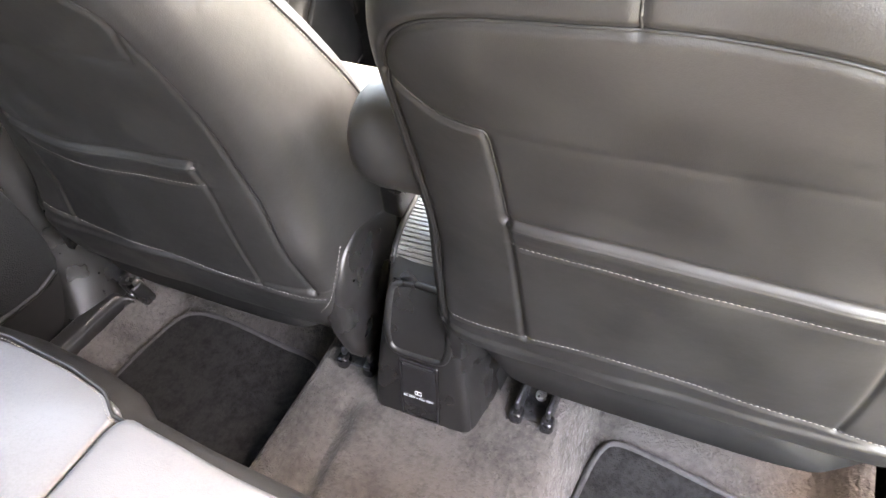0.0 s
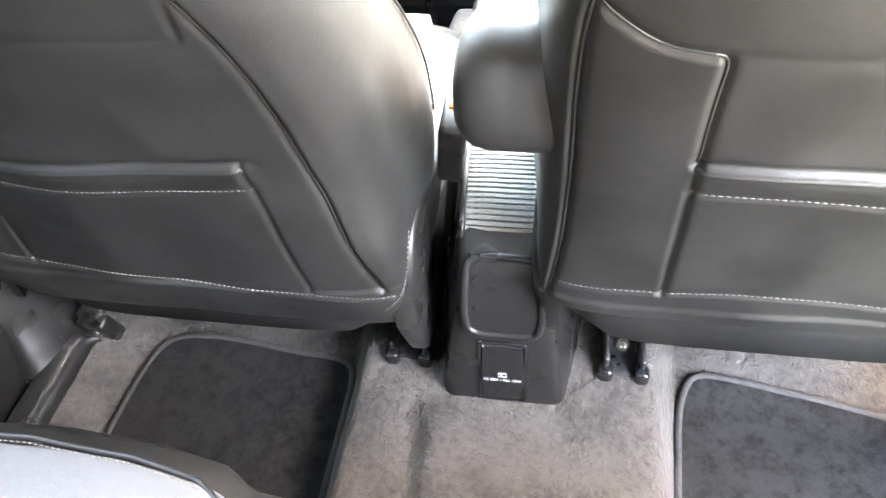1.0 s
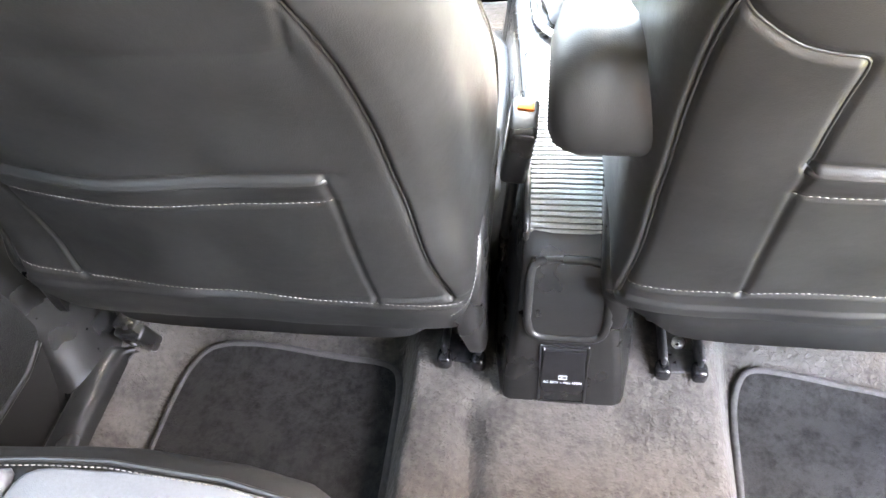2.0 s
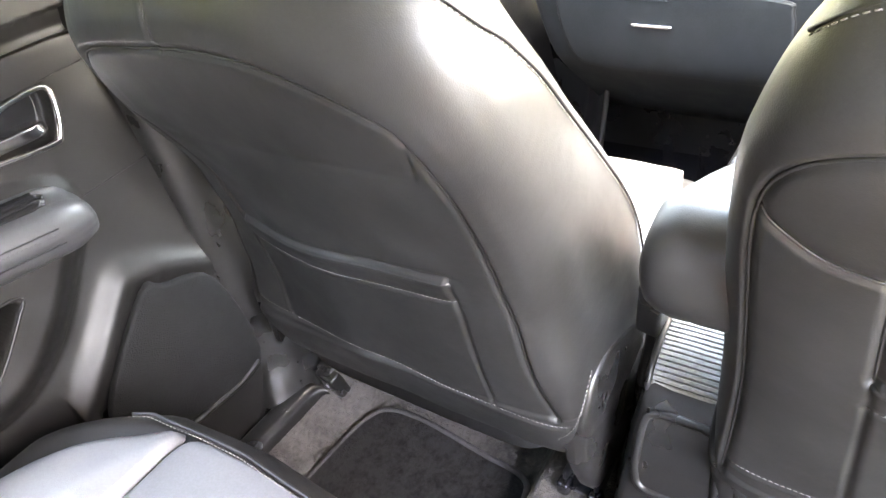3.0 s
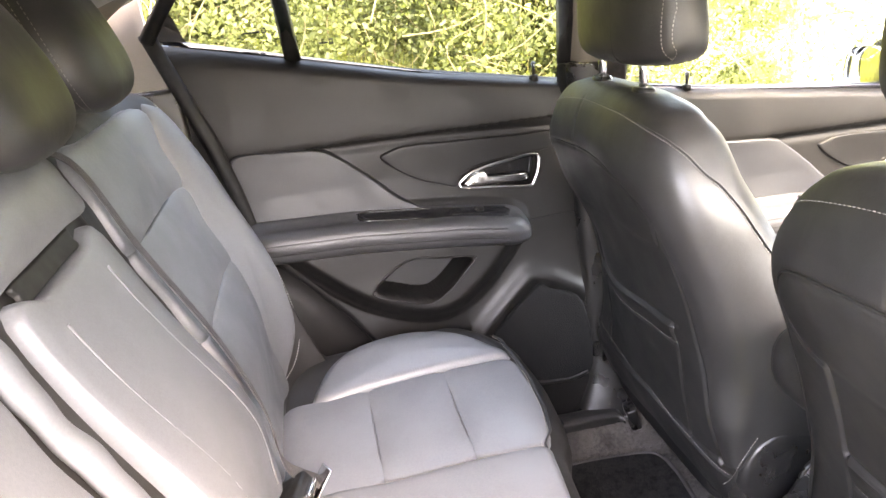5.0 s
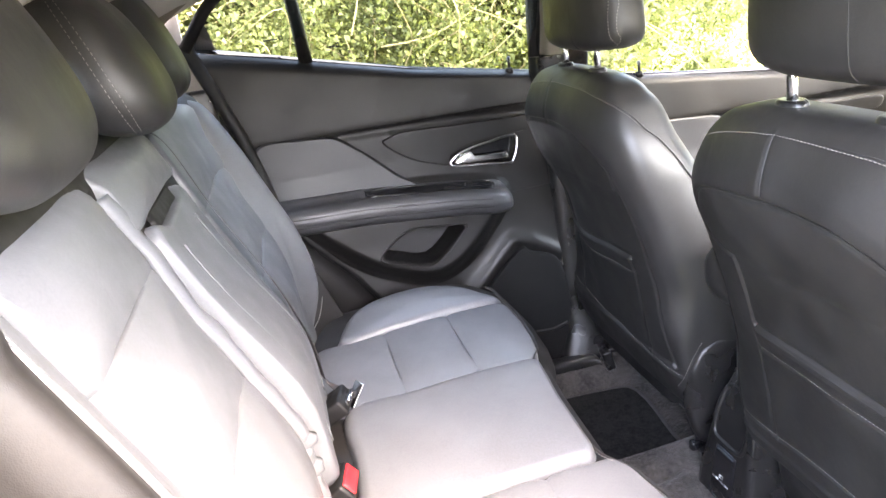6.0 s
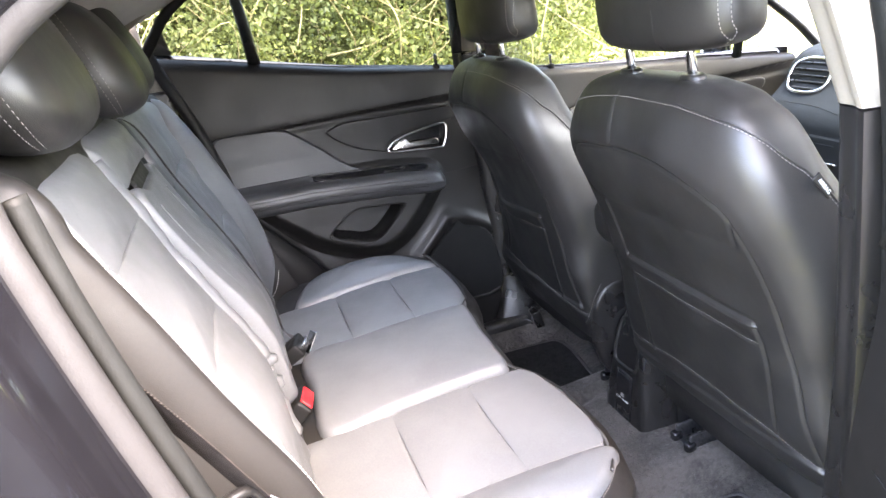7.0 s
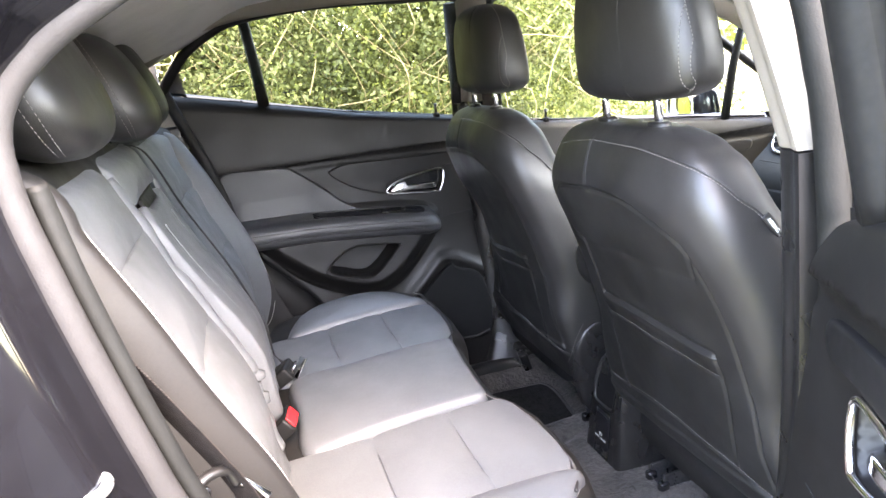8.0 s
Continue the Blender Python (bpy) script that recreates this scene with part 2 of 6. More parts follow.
def dashes(pts, length=0.0036, gap=0.0022, r=0.0006):
    """Stitches: short threads along a line."""
    p = even(pts, length + gap)
    geos = []
    for i in range(len(p) - 1):
        d = (p[i + 1] - p[i]) * (length / (length + gap))
        geos.append(tube([p[i], p[i] + d / 2, p[i] + d], [r * 0.7, r, r * 0.7], 5))
    return join(*geos)


def pad(outline, place, h=0.006, edge=0.12, crown=0.0, centre=None, per=6, base=-0.004, rings=9, cornered=False, step=None):
    """A padded panel: an outline in two coordinates, raised by h with rounded edges and a crown, laid into the world by place(a, b, h)."""
    o = np.array(outline, float)
    o = smooth_line(o, per, True) if not cornered else even(np.vstack([o, o[:1]]), step or 0.01)[:-1]
    c = np.array(centre, float) if centre is not None else o.mean(0)
    rows = [[place(a, b, base) for a, b in o]]
    for e in np.r_[np.linspace(0, edge, 6), np.linspace(edge, 0.97, rings)[1:]]:
        s = 1 - e
        k = min(1.0, e / edge)
        hh = h * math.sqrt(max(0, 1 - (1 - k) ** 2)) + crown * (1 - s * s)
        q = c + (o - c) * s
        rows.append([place(a, b, hh) for a, b in q])
    v, f = skin(rows, caps=False)
    f.append(tuple(range(len(v) - len(o), len(v))))
    return v, f


def box(x0, x1, y0, y1, z0, z1, bevel=0.004, seg=2):
    bm = bmesh.new()
    bmesh.ops.create_cube(bm, size=1, matrix=Matrix.LocRotScale(((x0 + x1) / 2, (y0 + y1) / 2, (z0 + z1) / 2), None, (x1 - x0, y1 - y0, z1 - z0)))
    if bevel:
        bmesh.ops.bevel(bm, geom=bm.edges, offset=bevel, segments=seg, affect="EDGES", profile=0.5)
    v = [tuple(q.co) for q in bm.verts]
    bm.verts.index_update()
    f = [tuple(q.index for q in face.verts) for face in bm.faces]
    bm.free()
    return v, f


def turned(geo, m):
    return [tuple(m @ Vector(p)) for p in geo[0]], geo[1]


def cylinder(a, b, r, sides=20):
    a, b = np.array(a, float), np.array(b, float)
    d = (b - a) / np.linalg.norm(b - a)
    e = min(r * 0.2, 0.001)
    return tube([a, a + d * e, b - d * e, b], [r - e, r, r, r - e], sides)


def sheet(fn, us, vs, thick=None):
    """A sheet over a grid; fn(u, v) gives the place, thick a vector to a second side."""
    n, m = len(us), len(vs)
    top = [tuple(fn(u, v)) for u in us for v in vs]
    faces = [(i * m + j, i * m + j + 1, (i + 1) * m + j + 1, (i + 1) * m + j) for i in range(n - 1) for j in range(m - 1)]
    if thick is None:
        return top, faces
    k = len(top)
    t = np.array(thick, float)
    verts = top + [tuple(np.array(p) + t) for p in top]
    faces += [tuple(x + k for x in q[::-1]) for q in faces]
    rim = [i * m for i in range(n)] + [(n - 1) * m + j for j in range(1, m)] + [i * m + m - 1 for i in range(n - 2, -1, -1)] + [j for j in range(m - 2, 0, -1)]
    for a, b in zip(rim, rim[1:] + rim[:1]):
        faces.append((a, b, b + k, a + k))
    return verts, faces


def curve(x, xs, ys):
    return np.interp(x, xs, ys)


def spline(x, xs, ys):
    """A smooth curve through values."""
    xs, ys = np.array(xs, float), np.array(ys, float)
    m = np.gradient(ys, xs)
    x = np.clip(x, xs[0], xs[-1])
    i = np.clip(np.searchsorted(xs, x) - 1, 0, len(xs) - 2)
    h = xs[i + 1] - xs[i]
    t = (x - xs[i]) / h
    return ys[i] * (1 + 2 * t) * (1 - t) ** 2 + m[i] * h * t * (1 - t) ** 2 + ys[i + 1] * t * t * (3 - 2 * t) + m[i + 1] * h * t * t * (t - 1)


def line_distance(px, pz, line):
    """Distance from points to a polyline, in two coordinates."""
    best = np.full(np.shape(px), 9.0)
    for (ax, az), (bx, bz) in zip(line[:-1], line[1:]):
        dx, dz = bx - ax, bz - az
        t = np.clip(((px - ax) * dx + (pz - az) * dz) / (dx * dx + dz * dz + 1e-12), 0, 1)
        best = np.minimum(best, np.hypot(px - ax - t * dx, pz - az - t * dz))
    return best


def inside(px, pz, poly):
    """Whether points lie in a polygon."""
    r = np.zeros(np.shape(px), bool)
    for (ax, az), (bx, bz) in zip(poly, np.roll(poly, -1, axis=0)):
        hit = ((az > pz) != (bz > pz)) & (px < (bx - ax) * (pz - az) / (bz - az + 1e-12) + ax)
        r ^= hit
    return r


def depth_in(px, pz, poly):
    """Signed distance to a polygon's edge, positive within."""
    poly = np.array(poly, float)
    d = line_distance(px, pz, np.vstack([poly, poly[:1]]))
    return np.where(inside(px, pz, poly), d, -d)


def step(x, a, b):
    t = np.clip((x - a) / (b - a), 0, 1)
    return t * t * (3 - 2 * t)


# ---------------------------------------------------------------- large structure
GROUND = -0.36


def sill_height(y):
    return curve(y, [-0.6, 0.13, 0.39, 0.65, 0.98, 1.28, 1.97, 2.3], [1.12, 1.044, 0.981, 0.921, 0.863, 0.809, 0.722, 0.68])


def roof_edge(y):
    return curve(y, [-0.6, 0.0, 0.2, 0.36, 0.56, 1.0, 1.4, 1.7, 2.0, 2.35], [1.0, 1.05, 1.13, 1.20, 1.225, 1.205, 1.15, 1.06, 0.92, 0.72])


ground = part("ground", sheet(lambda u, v: (u, v, GROUND + (0.04 * noise.noise((u * 0.3, v * 0.3, 0)) if abs(u) > 1.6 else 0)),
                              np.r_[-400, -120, -40, np.linspace(-16, 16, 33), 40, 120, 400], np.r_[-400, -120, -40, np.linspace(-16, 20, 37), 40, 120, 400]), GRASS)
tagged(ground, "rough green grass round the parked car", "ground", kind="structure")


# unseen ground, added dark so that little light bounces into the car
drive = part("pavement", sheet(lambda u, v: (u, v, GROUND + 0.012), np.linspace(-1.9, 9, 12), np.linspace(-7, 9, 17), thick=(0, 0, -0.05)), DARK_GROUND)
tagged(drive, "unseen dark grey ground added under the car to limit bounced light", "drive", kind="structure")


# unseen wall, added to block low sky light and darken reflections
bound = part("light_blocking_wall", box(7.0, 7.2, -9.0, 9.0, GROUND - 0.1, 1.95, 0.02), BRICKWALL)
tagged(bound, "unseen plain brown wall added to block low sky light", "wall", kind="structure")


def tunnel(x, y):
    """Height of the carpet: footwells, raised tunnel and the rise under the front seats."""
    t = step(x, -0.215, -0.165) * (1 - step(x, 0.225, 0.275))
    rise = 0.035 * step(y, 1.02, 1.16)
    t2 = 0.095 + 0.012 * step(y, 0.9, 1.1) - 0.02 * math.exp(-((x + 0.085 - 0.1 * (0.9 - y)) / 0.018) ** 2) * (1 - step(y, 0.93, 1.0))
    wall = 0.042 * step(abs(x), 0.565, 0.635)
    lump = 0.004 * noise.noise((x * 9, y * 9, 0)) + 0.0015 * noise.noise((x * 40, y * 40, 3))
    return t2 * t + rise * (1 - t) + wall + lump


carpet = part("floor", sheet(lambda u, v: (u, v, tunnel(u, v)), np.linspace(-0.72, 0.72, 181), np.linspace(0.25, 1.95, 150), thick=(0, 0, -0.02)), CARPET)
tagged(carpet, "taupe grey pile carpet over the footwells and tunnel", "carpet", kind="structure")
pan = part("floor_pan", box(-0.74, 0.74, -0.6, 2.3, -0.12, -0.03, 0.01), PAINT)
tagged(pan, "black painted steel floor of the car", "car body", kind="structure")

# roof: outer skin and lining
roof = part("ceiling", sheet(lambda u, v: (0.70 * u * (1 - 0.06 * (v > 1.2)), v, roof_edge(np.clip(v, -0.1, 1.45)) + 0.02 + 0.055 * (1 - u * u)),
                             np.linspace(-1, 1, 25), np.linspace(-0.1, 1.45, 30), thick=(0, 0, 0.03)), HEADLINER)
tagged(roof, "pale grey cloth roof lining", "headliner", kind="structure")
skin_top = part("roof", sheet(lambda u, v: (0.75 * u, v, roof_edge(np.clip(v, -0.1, 1.45)) + 0.062 + 0.055 * (1 - u * u)),
                              np.linspace(-1, 1, 25), np.linspace(-0.16, 1.50, 30), thick=(0, 0, 0.02)), PAINT)
tagged(skin_top, "black painted car roof", "car body", kind="structure")

# tailgate, front bulkhead, load floor
tail = part("tailgate", sheet(lambda u, v: (0.74 * u, -0.62 + 0.03 * u * u, v), np.linspace(-1, 1, 13), np.linspace(-0.1, 0.72, 8), thick=(0, -0.05, 0)), PLASTIC)
tagged(tail, "black plastic lining of the closed tailgate", "tailgate", kind="structure")
load = part("load_floor", box(-0.72, 0.72, -0.6, 0.02, 0.28, 0.30, 0.004), CARPET)
tagged(load, "taupe carpet of the luggage space", "carpet", kind="structure")
bulk = part("bulkhead", box(-0.74, 0.74, 2.2, 2.25, -0.1, 0.70, 0.01), PLASTIC)
tagged(bulk, "black lining of the front bulkhead", "car body", kind="structure")
bonnet = part("bonnet", sheet(lambda u, v: (0.74 * u * (1 - 0.1 * step(v, 2.4, 3.1)), v, 0.70 - 0.12 * step(v, 2.25, 3.1) - 0.05 * u * u), np.linspace(-1, 1, 15), np.linspace(2.26, 3.1, 12), thick=(0, 0, -0.03)), PAINT)
tagged(bonnet, "black painted bonnet", "car body", kind="structure")

# unseen glass, added to hold back light from the rear
rear_glass = part("window_1", sheet(lambda u, v: (0.66 * u, -0.62 + 0.50 * v, 0.72 + 0.37 * v), np.linspace(-1, 1, 9), np.linspace(0, 1, 7), thick=(0, 0, -0.006)), GLASS_TAIL)
tagged(rear_glass, "unseen tailgate glass, tinted dark to cut light from behind", "window", kind="structure")

screen = part("window_2", sheet(lambda u, v: (u * (0.70 - 0.08 * v), 2.66 - 1.18 * v - 0.10 * u * u, 0.70 + 0.51 * math.sin(v * 1.5708)), np.linspace(-1, 1, 15), np.linspace(0, 1, 12), thick=(0, 0, 0.005)), GLASS_SCREEN)
tagged(screen, "green-tinted windscreen", "window", kind="structure")


def pillar(name, pts, r, flat, material, label, up=(1, 0, 0)):
    ob = part(name, tube(smooth_line(pts, 6), r, 14, flat=flat, up=up), material)
    return tagged(ob, label, "pillar", kind="structure")


def side_x(z):
    """Half width of the inner side at a height: the glass leans in above the sill."""
    return curve(z, [-0.1, 0.86, 1.25], [0.80, 0.815, 0.665])


for s, word in ((-1, "left"), (1, "right")):
    pillar("a_pillar_" + word, [(s * 0.72, 2.62, 0.68), (s * 0.69, 2.22, 0.93), (s * 0.645, 1.78, 1.15), (s * 0.60, 1.42, 1.235)], 0.05, 0.55, PALE, "pale grey windscreen pillar trim")
    pillar("roof_rail_" + word, [(s * 0.60, 1.44, 1.235), (s * 0.645, 1.0, 1.265), (s * 0.645, 0.5, 1.27), (s * 0.645, 0.22, 1.23), (s * 0.665, 0.0, 1.10), (s * 0.68, -0.12, 1.0)], 0.055, 0.75, PALE, "pale grey roof rail trim above the windows")

wall_low = part("side_lining_left", box(-0.80, -0.765, -0.6, 0.16, -0.05, 0.95, 0.01), PLASTIC)
tagged(wall_low, "black lining behind the rear door", "trim", kind="structure")


# ---------------------------------------------------------------- doors
ARM_TOP = ([0.20, 0.28, 0.47, 0.70, 0.84, 0.87], [0.640, 0.640, 0.634, 0.612, 0.592, 0.580])
BODY_POLY = smooth_line([(0.20, 0.62), (0.29, 0.55), (0.36, 0.49), (0.46, 0.414), (0.60, 0.362), (0.70, 0.379), (0.794, 0.455), (0.866, 0.555), (0.80, 0.62), (0.45, 0.65)], 5, True)
BIN_POLY = smooth_line([(0.49, 0.463), (0.535, 0.505), (0.585, 0.525), (0.65, 0.517), (0.715, 0.508), (0.70, 0.487), (0.642, 0.437), (0.60, 0.424), (0.55, 0.438)], 5, True)
BEZEL = smooth_line([(0.716, 0.660), (0.728, 0.682), (0.77, 0.697), (0.83, 0.706), (0.885, 0.712), (0.903, 0.704), (0.899, 0.675), (0.886, 0.648), (0.872, 0.641), (0.80, 0.649)], 5, True)
REAR_EDGE = ([0.02, 0.2, 0.35, 0.41, 0.49, 0.60, 0.83, 1.06], [0.62, 0.56, 0.47, 0.43, 0.36, 0.262, 0.205, 0.125])


def door_depth(y, z, front, slip=0.0, drop=0.0):
    """How far the lining stands in from the sill's plane; slip and drop move its features."""
    sh = sill_height(y) + drop
    y, z = y - slip, z + drop
    d = curve(z, [0.0, 0.2, 0.35, 0.5, 0.62, 0.70, 0.775, 0.79], [0.115, 0.110, 0.088, 0.062, 0.048, 0.036, 0.030, 0.030])
    up = np.clip((z - 0.79) / np.maximum(sh - 0.79, 0.02), 0, 1)
    d = np.where(z > 0.79, 0.040 - 0.020 * up ** 1.6 - 0.034 * (1 - np.sqrt(1 - np.clip((up - 0.80) / 0.2, 0, 1) ** 2)), d)
    d = d - 0.006 * np.exp(-((z - curve(y - front, [0.4, 0.7, 0.97], [0.783, 0.779, 0.765])) / 0.012) ** 2)
    u = y - front
    body = depth_in(u, z, BODY_POLY)
    d = d + 0.036 * step(body, 0.0, 0.05) * (1 - 0.3 * step(z, 0.56, 0.64)) + 0.006 * step(body, -0.006, 0.004)
    d = d - 0.088 * step(depth_in(u, z, BIN_POLY), 0.0, 0.010)
    d = d - 0.028 * step(depth_in(u, z, BEZEL), 0.0, 0.006)
    spk = depth_in(u, z, SPEAKER)
    d = d + 0.014 * np.exp(-((spk + 0.026) / 0.021) ** 2) * (z > 0.28) * (u > 0.70)
    return d


SPEAKER = [(0.735, 0.285), (0.862, 0.402), (0.900, 0.392), (0.978, 0.345), (0.980, 0.16), (0.83, 0.172), (0.735, 0.19)]
INSERT = [(0.208, 0.655), (0.212, 0.72), (0.222, 0.780), (0.25, 0.799), (0.33, 0.796), (0.411, 0.788), (0.451, 0.768), (0.52, 0.711), (0.58, 0.656), (0.642, 0.622), (0.66, 0.612), (0.45, 0.628), (0.26, 0.640)]
LEAF = [(0.543, 0.750), (0.56, 0.760), (0.607, 0.769), (0.745, 0.764), (0.86, 0.760), (0.983, 0.755), (0.983, 0.722), (0.93, 0.718), (0.906, 0.716), (0.83, 0.711), (0.77, 0.703), (0.724, 0.688), (0.710, 0.662), (0.68, 0.669), (0.621, 0.690), (0.57, 0.722)]


def door(name, s, front, label, glass_rows, group, ext=0.0, lean=1.0):
    """A car door's lining, seen from within. s: the side; front: how far ahead of the rear left door it sits."""
    X0 = 0.815
    D = thing(name, label, "car door", (s * 0.83, front + 1.0, 0.3), group=group)

    def place(u, z, h):
        y = u + front
        return (s * (X0 - float(door_depth(np.array(y), np.array(z), front)) - h), y, z)

    def flat(u, z, h):
        y = u + front
        d = float(curve(z, [0.0, 0.2, 0.35, 0.5, 0.62, 0.70, 0.775, 0.83], [0.115, 0.110, 0.088, 0.062, 0.048, 0.036, 0.030, 0.030]))
        return (s * (X0 - d - h), y, z)

    rear = front == 0
    nu, nz = (280, 240) if rear and s < 0 else (170, 150)
    t, zz = np.meshgrid(np.linspace(0, 1, nu), np.linspace(0, 1, nz), indexing="ij")
    length = (0.985 if rear else 1.19) + ext
    # rows of height run from the door's foot to its sill
    z = 0.02 + zz * 0.9
    lo = curve(z, *REAR_EDGE) if rear else 0.12 + 0 * z
    y = front + lo + t * (length - lo)
    z = 0.02 + zz * (sill_height(y) - (0.075 * np.clip((y - front - 0.955) / 0.08, 0, 1) ** 2.5 if ext else 0) - 0.02)
    lo = curve(z, *REAR_EDGE) if rear else 0.12 + 0 * z
    y = front + lo + t * (length - lo)
    slip, drop = (0.0, 0.0) if rear else (0.070, 0.125)
    d = door_depth(y, z, front, slip, drop)
    verts = np.stack([s * (X0 - d), y, z], -1).reshape(-1, 3)
    f = [(i * nz + j, i * nz + j + 1, (i + 1) * nz + j + 1, (i + 1) * nz + j) for i in range(nu - 1) for j in range(nz - 1)]
    part("lining", (verts, f), SOFT, D)
    us = np.linspace(0, 1, 24)

    def shell(u, v):
        zz = -0.10 + v * (float(sill_height(front + 0.1 + u * 0.9)) + 0.10 - 0.004)
        lo = float(curve(zz, *REAR_EDGE)) if rear else 0.12
        return (s * (0.835 + 0.045 * math.sin(math.pi * min(1, v * 1.05))), front + lo + u * (length - lo), zz)

    part("shell", sheet(shell, us, np.linspace(0, 1, 16), thick=(-s * 0.018, 0, 0)), PAINT, D, "black painted outer skin")
    part("sill_trim", tube([(s * 0.834, front + u, float(sill_height(front + u)) - 0.002) for u in np.linspace(0.14 if rear else 0.13, min(length, 0.985), 20)], 0.006, 10, flat=0.9), RUBBER_BLACK, D)
    fixed = set(D.children)
    rim = part("grey_pad", pad(INSERT, flat, 0.014, 0.06, 0.0, centre=(0.36, 0.70), rings=8), LEATHER_DOOR, D, "slate grey leather elbow pad")
    part("trim_panel", pad(LEAF, flat, 0.006, 0.08, 0.0, centre=(0.66, 0.727), rings=6), LEAF_TRIM, D, "satin black leaf-shaped trim")
    # armrest
    rows = []
    ends = np.r_[np.linspace(0.20, 0.80, 40), np.linspace(0.81, 0.868, 14)]
    for u in ends:
        zt = float(curve(u, *ARM_TOP))
        k = math.sqrt(max(0.0, 1 - max(0, (u - 0.80) / 0.0685) ** 2.4))
        k0 = step(u, 0.17, 0.26)
        slot = float(step(u, 0.47, 0.485) * (1 - step(u, 0.805, 0.82)))
        tray = float(step(u, 0.47, 0.485) * (1 - step(u, 0.672, 0.68)))
        q = [(0.045, zt + 0.014), (0.060, zt + 0.011), (0.066, zt + 0.009), (0.068, zt + 0.006 - 0.006 * slot - 0.016 * tray), (0.086, zt - 0.005 - 0.006 * slot - 0.016 * tray), (0.089, zt - 0.005),
             (0.100, zt - 0.008), (0.111, zt - 0.015), (0.116, zt - 0.026), (0.1165, zt - 0.029), (0.119, zt - 0.033), (0.120, zt - 0.046), (0.1175, zt - 0.050), (0.118, zt - 0.054), (0.114, zt - 0.066), (0.100, zt - 0.075), (0.045, zt - 0.078)]
        mid = zt - 0.037
        rows.append([(s * (X0 - (0.045 + (a - 0.045) * (0.25 + 0.75 * k) * (0.75 + 0.25 * k0))), front + u, mid + (b - mid) * (0.15 + 0.85 * k)) for a, b in q])
    arm = part("armrest", skin(rows), LEATHER_ARM, D, "dark slate leather armrest with twin seams", sharp=50)
    for dz, dd in ((0.029, 0.1175), (0.0505, 0.1185)):
        part("seam", tube([(s * (X0 - dd), front + u, float(curve(u, *ARM_TOP)) - dz) for u in np.linspace(0.27, 0.80, 40)], 0.0013, 6), RUBBER_BLACK, arm, "dark twin seam")
    part("stitching", dashes([(s * (X0 - 0.1195), front + u, float(curve(u, *ARM_TOP)) - 0.0345) for u in np.linspace(0.27, 0.80, 40)], r=0.0005), THREAD_DARK, arm)
    cup = [(0.474, 0.072), (0.50, 0.066), (0.60, 0.0655), (0.70, 0.066), (0.80, 0.067), (0.818, 0.074), (0.812, 0.084), (0.80, 0.0885), (0.70, 0.0895), (0.60, 0.0895), (0.52, 0.0885), (0.485, 0.083)]
    part("tray", pad(cup, lambda a, b, h: (s * (X0 - b), front + a, float(curve(a, *ARM_TOP)) + 0.0075 - 0.55 * (b - 0.066) + h), 0.0006, 0.1, centre=(0.65, 0.0775), base=-0.006), GLOSS, arm, "dark open tray")
    tray = [(s * (X0 - a), front + u, float(curve(u, *ARM_TOP)) + b) for u, a, b in [(0.473, 0.070, 0.007), (0.50, 0.065, 0.010), (0.60, 0.0645, 0.010), (0.80, 0.066, 0.009), (0.819, 0.074, 0.004), (0.80, 0.090, -0.0055), (0.60, 0.0905, -0.0055), (0.50, 0.088, -0.004)]]
    part("tray_rim", tube(even(tray + tray[:1], 0.01)[:-1], 0.0016, 6, closed=True), GLOSS, arm)
    zt = float(curve(0.74, *ARM_TOP))
    part("switch_plate", turned(box(-0.0095, 0.0095, -0.065, 0.065, -0.003, 0.001, 0.001), Matrix.Translation((s * (X0 - 0.0775), front + 0.745, zt + 0.003)) @ pose(0, 0, 0, -7.5, s * -29)), GLOSS, arm, "gloss black switch plate")
    part("window_switch", turned(box(-0.006, 0.006, -0.012, 0.012, -0.003, 0.005, 0.002), Matrix.Translation((s * (X0 - 0.0775), front + 0.745, zt + 0.005)) @ pose(0, 0, 0, -10, s * -29)), PLASTIC, arm)
    # handle
    loop = [flat(a, b, 0.007) for a, b in even(np.vstack([BEZEL, BEZEL[:1]]), 0.004)[:-1]]
    bez = part("handle_bezel", tube(loop, 0.0042, 10, closed=True), CHROME, D, "chrome handle surround")
    cup = [(a, b) for a, b in BEZEL]
    part("handle_cup", pad(cup, lambda a, b, h: flat(a, b, h - 0.022), 0.001, 0.1, centre=(0.82, 0.68)), GLOSS, bez, "dark recessed cup")
    lev = [(0.722, 0.659), (0.735, 0.680), (0.755, 0.690), (0.772, 0.692), (0.776, 0.678), (0.82, 0.674), (0.872, 0.671), (0.882, 0.664), (0.876, 0.652), (0.80, 0.654)]
    part("handle_lever", pad(lev, lambda a, b, h: flat(a, b, h - 0.008), 0.010, 0.35, 0.003, centre=(0.785, 0.667)), CHROME, bez, "chrome pull lever")
    # bin lip, speaker, lower pocket
    lip = even(np.vstack([BIN_POLY, BIN_POLY[:1]]), 0.006)[:-1]
    part("bin_lip", tube([place(a, b, 0.0) for a, b in np.array(BIN_POLY.mean(0)) + (lip - BIN_POLY.mean(0)) * 1.07], 0.0026, 6, closed=True), SOFT, D)
    # near-black sheet that stands in for the shade deep in the bin
    part("bin_shade", pad(BIN_POLY, lambda a, b, h: flat(a, b, h - 0.040), 0.001, 0.1), BUCKLE, D, "near-black sheet for the shade in the grip recess")
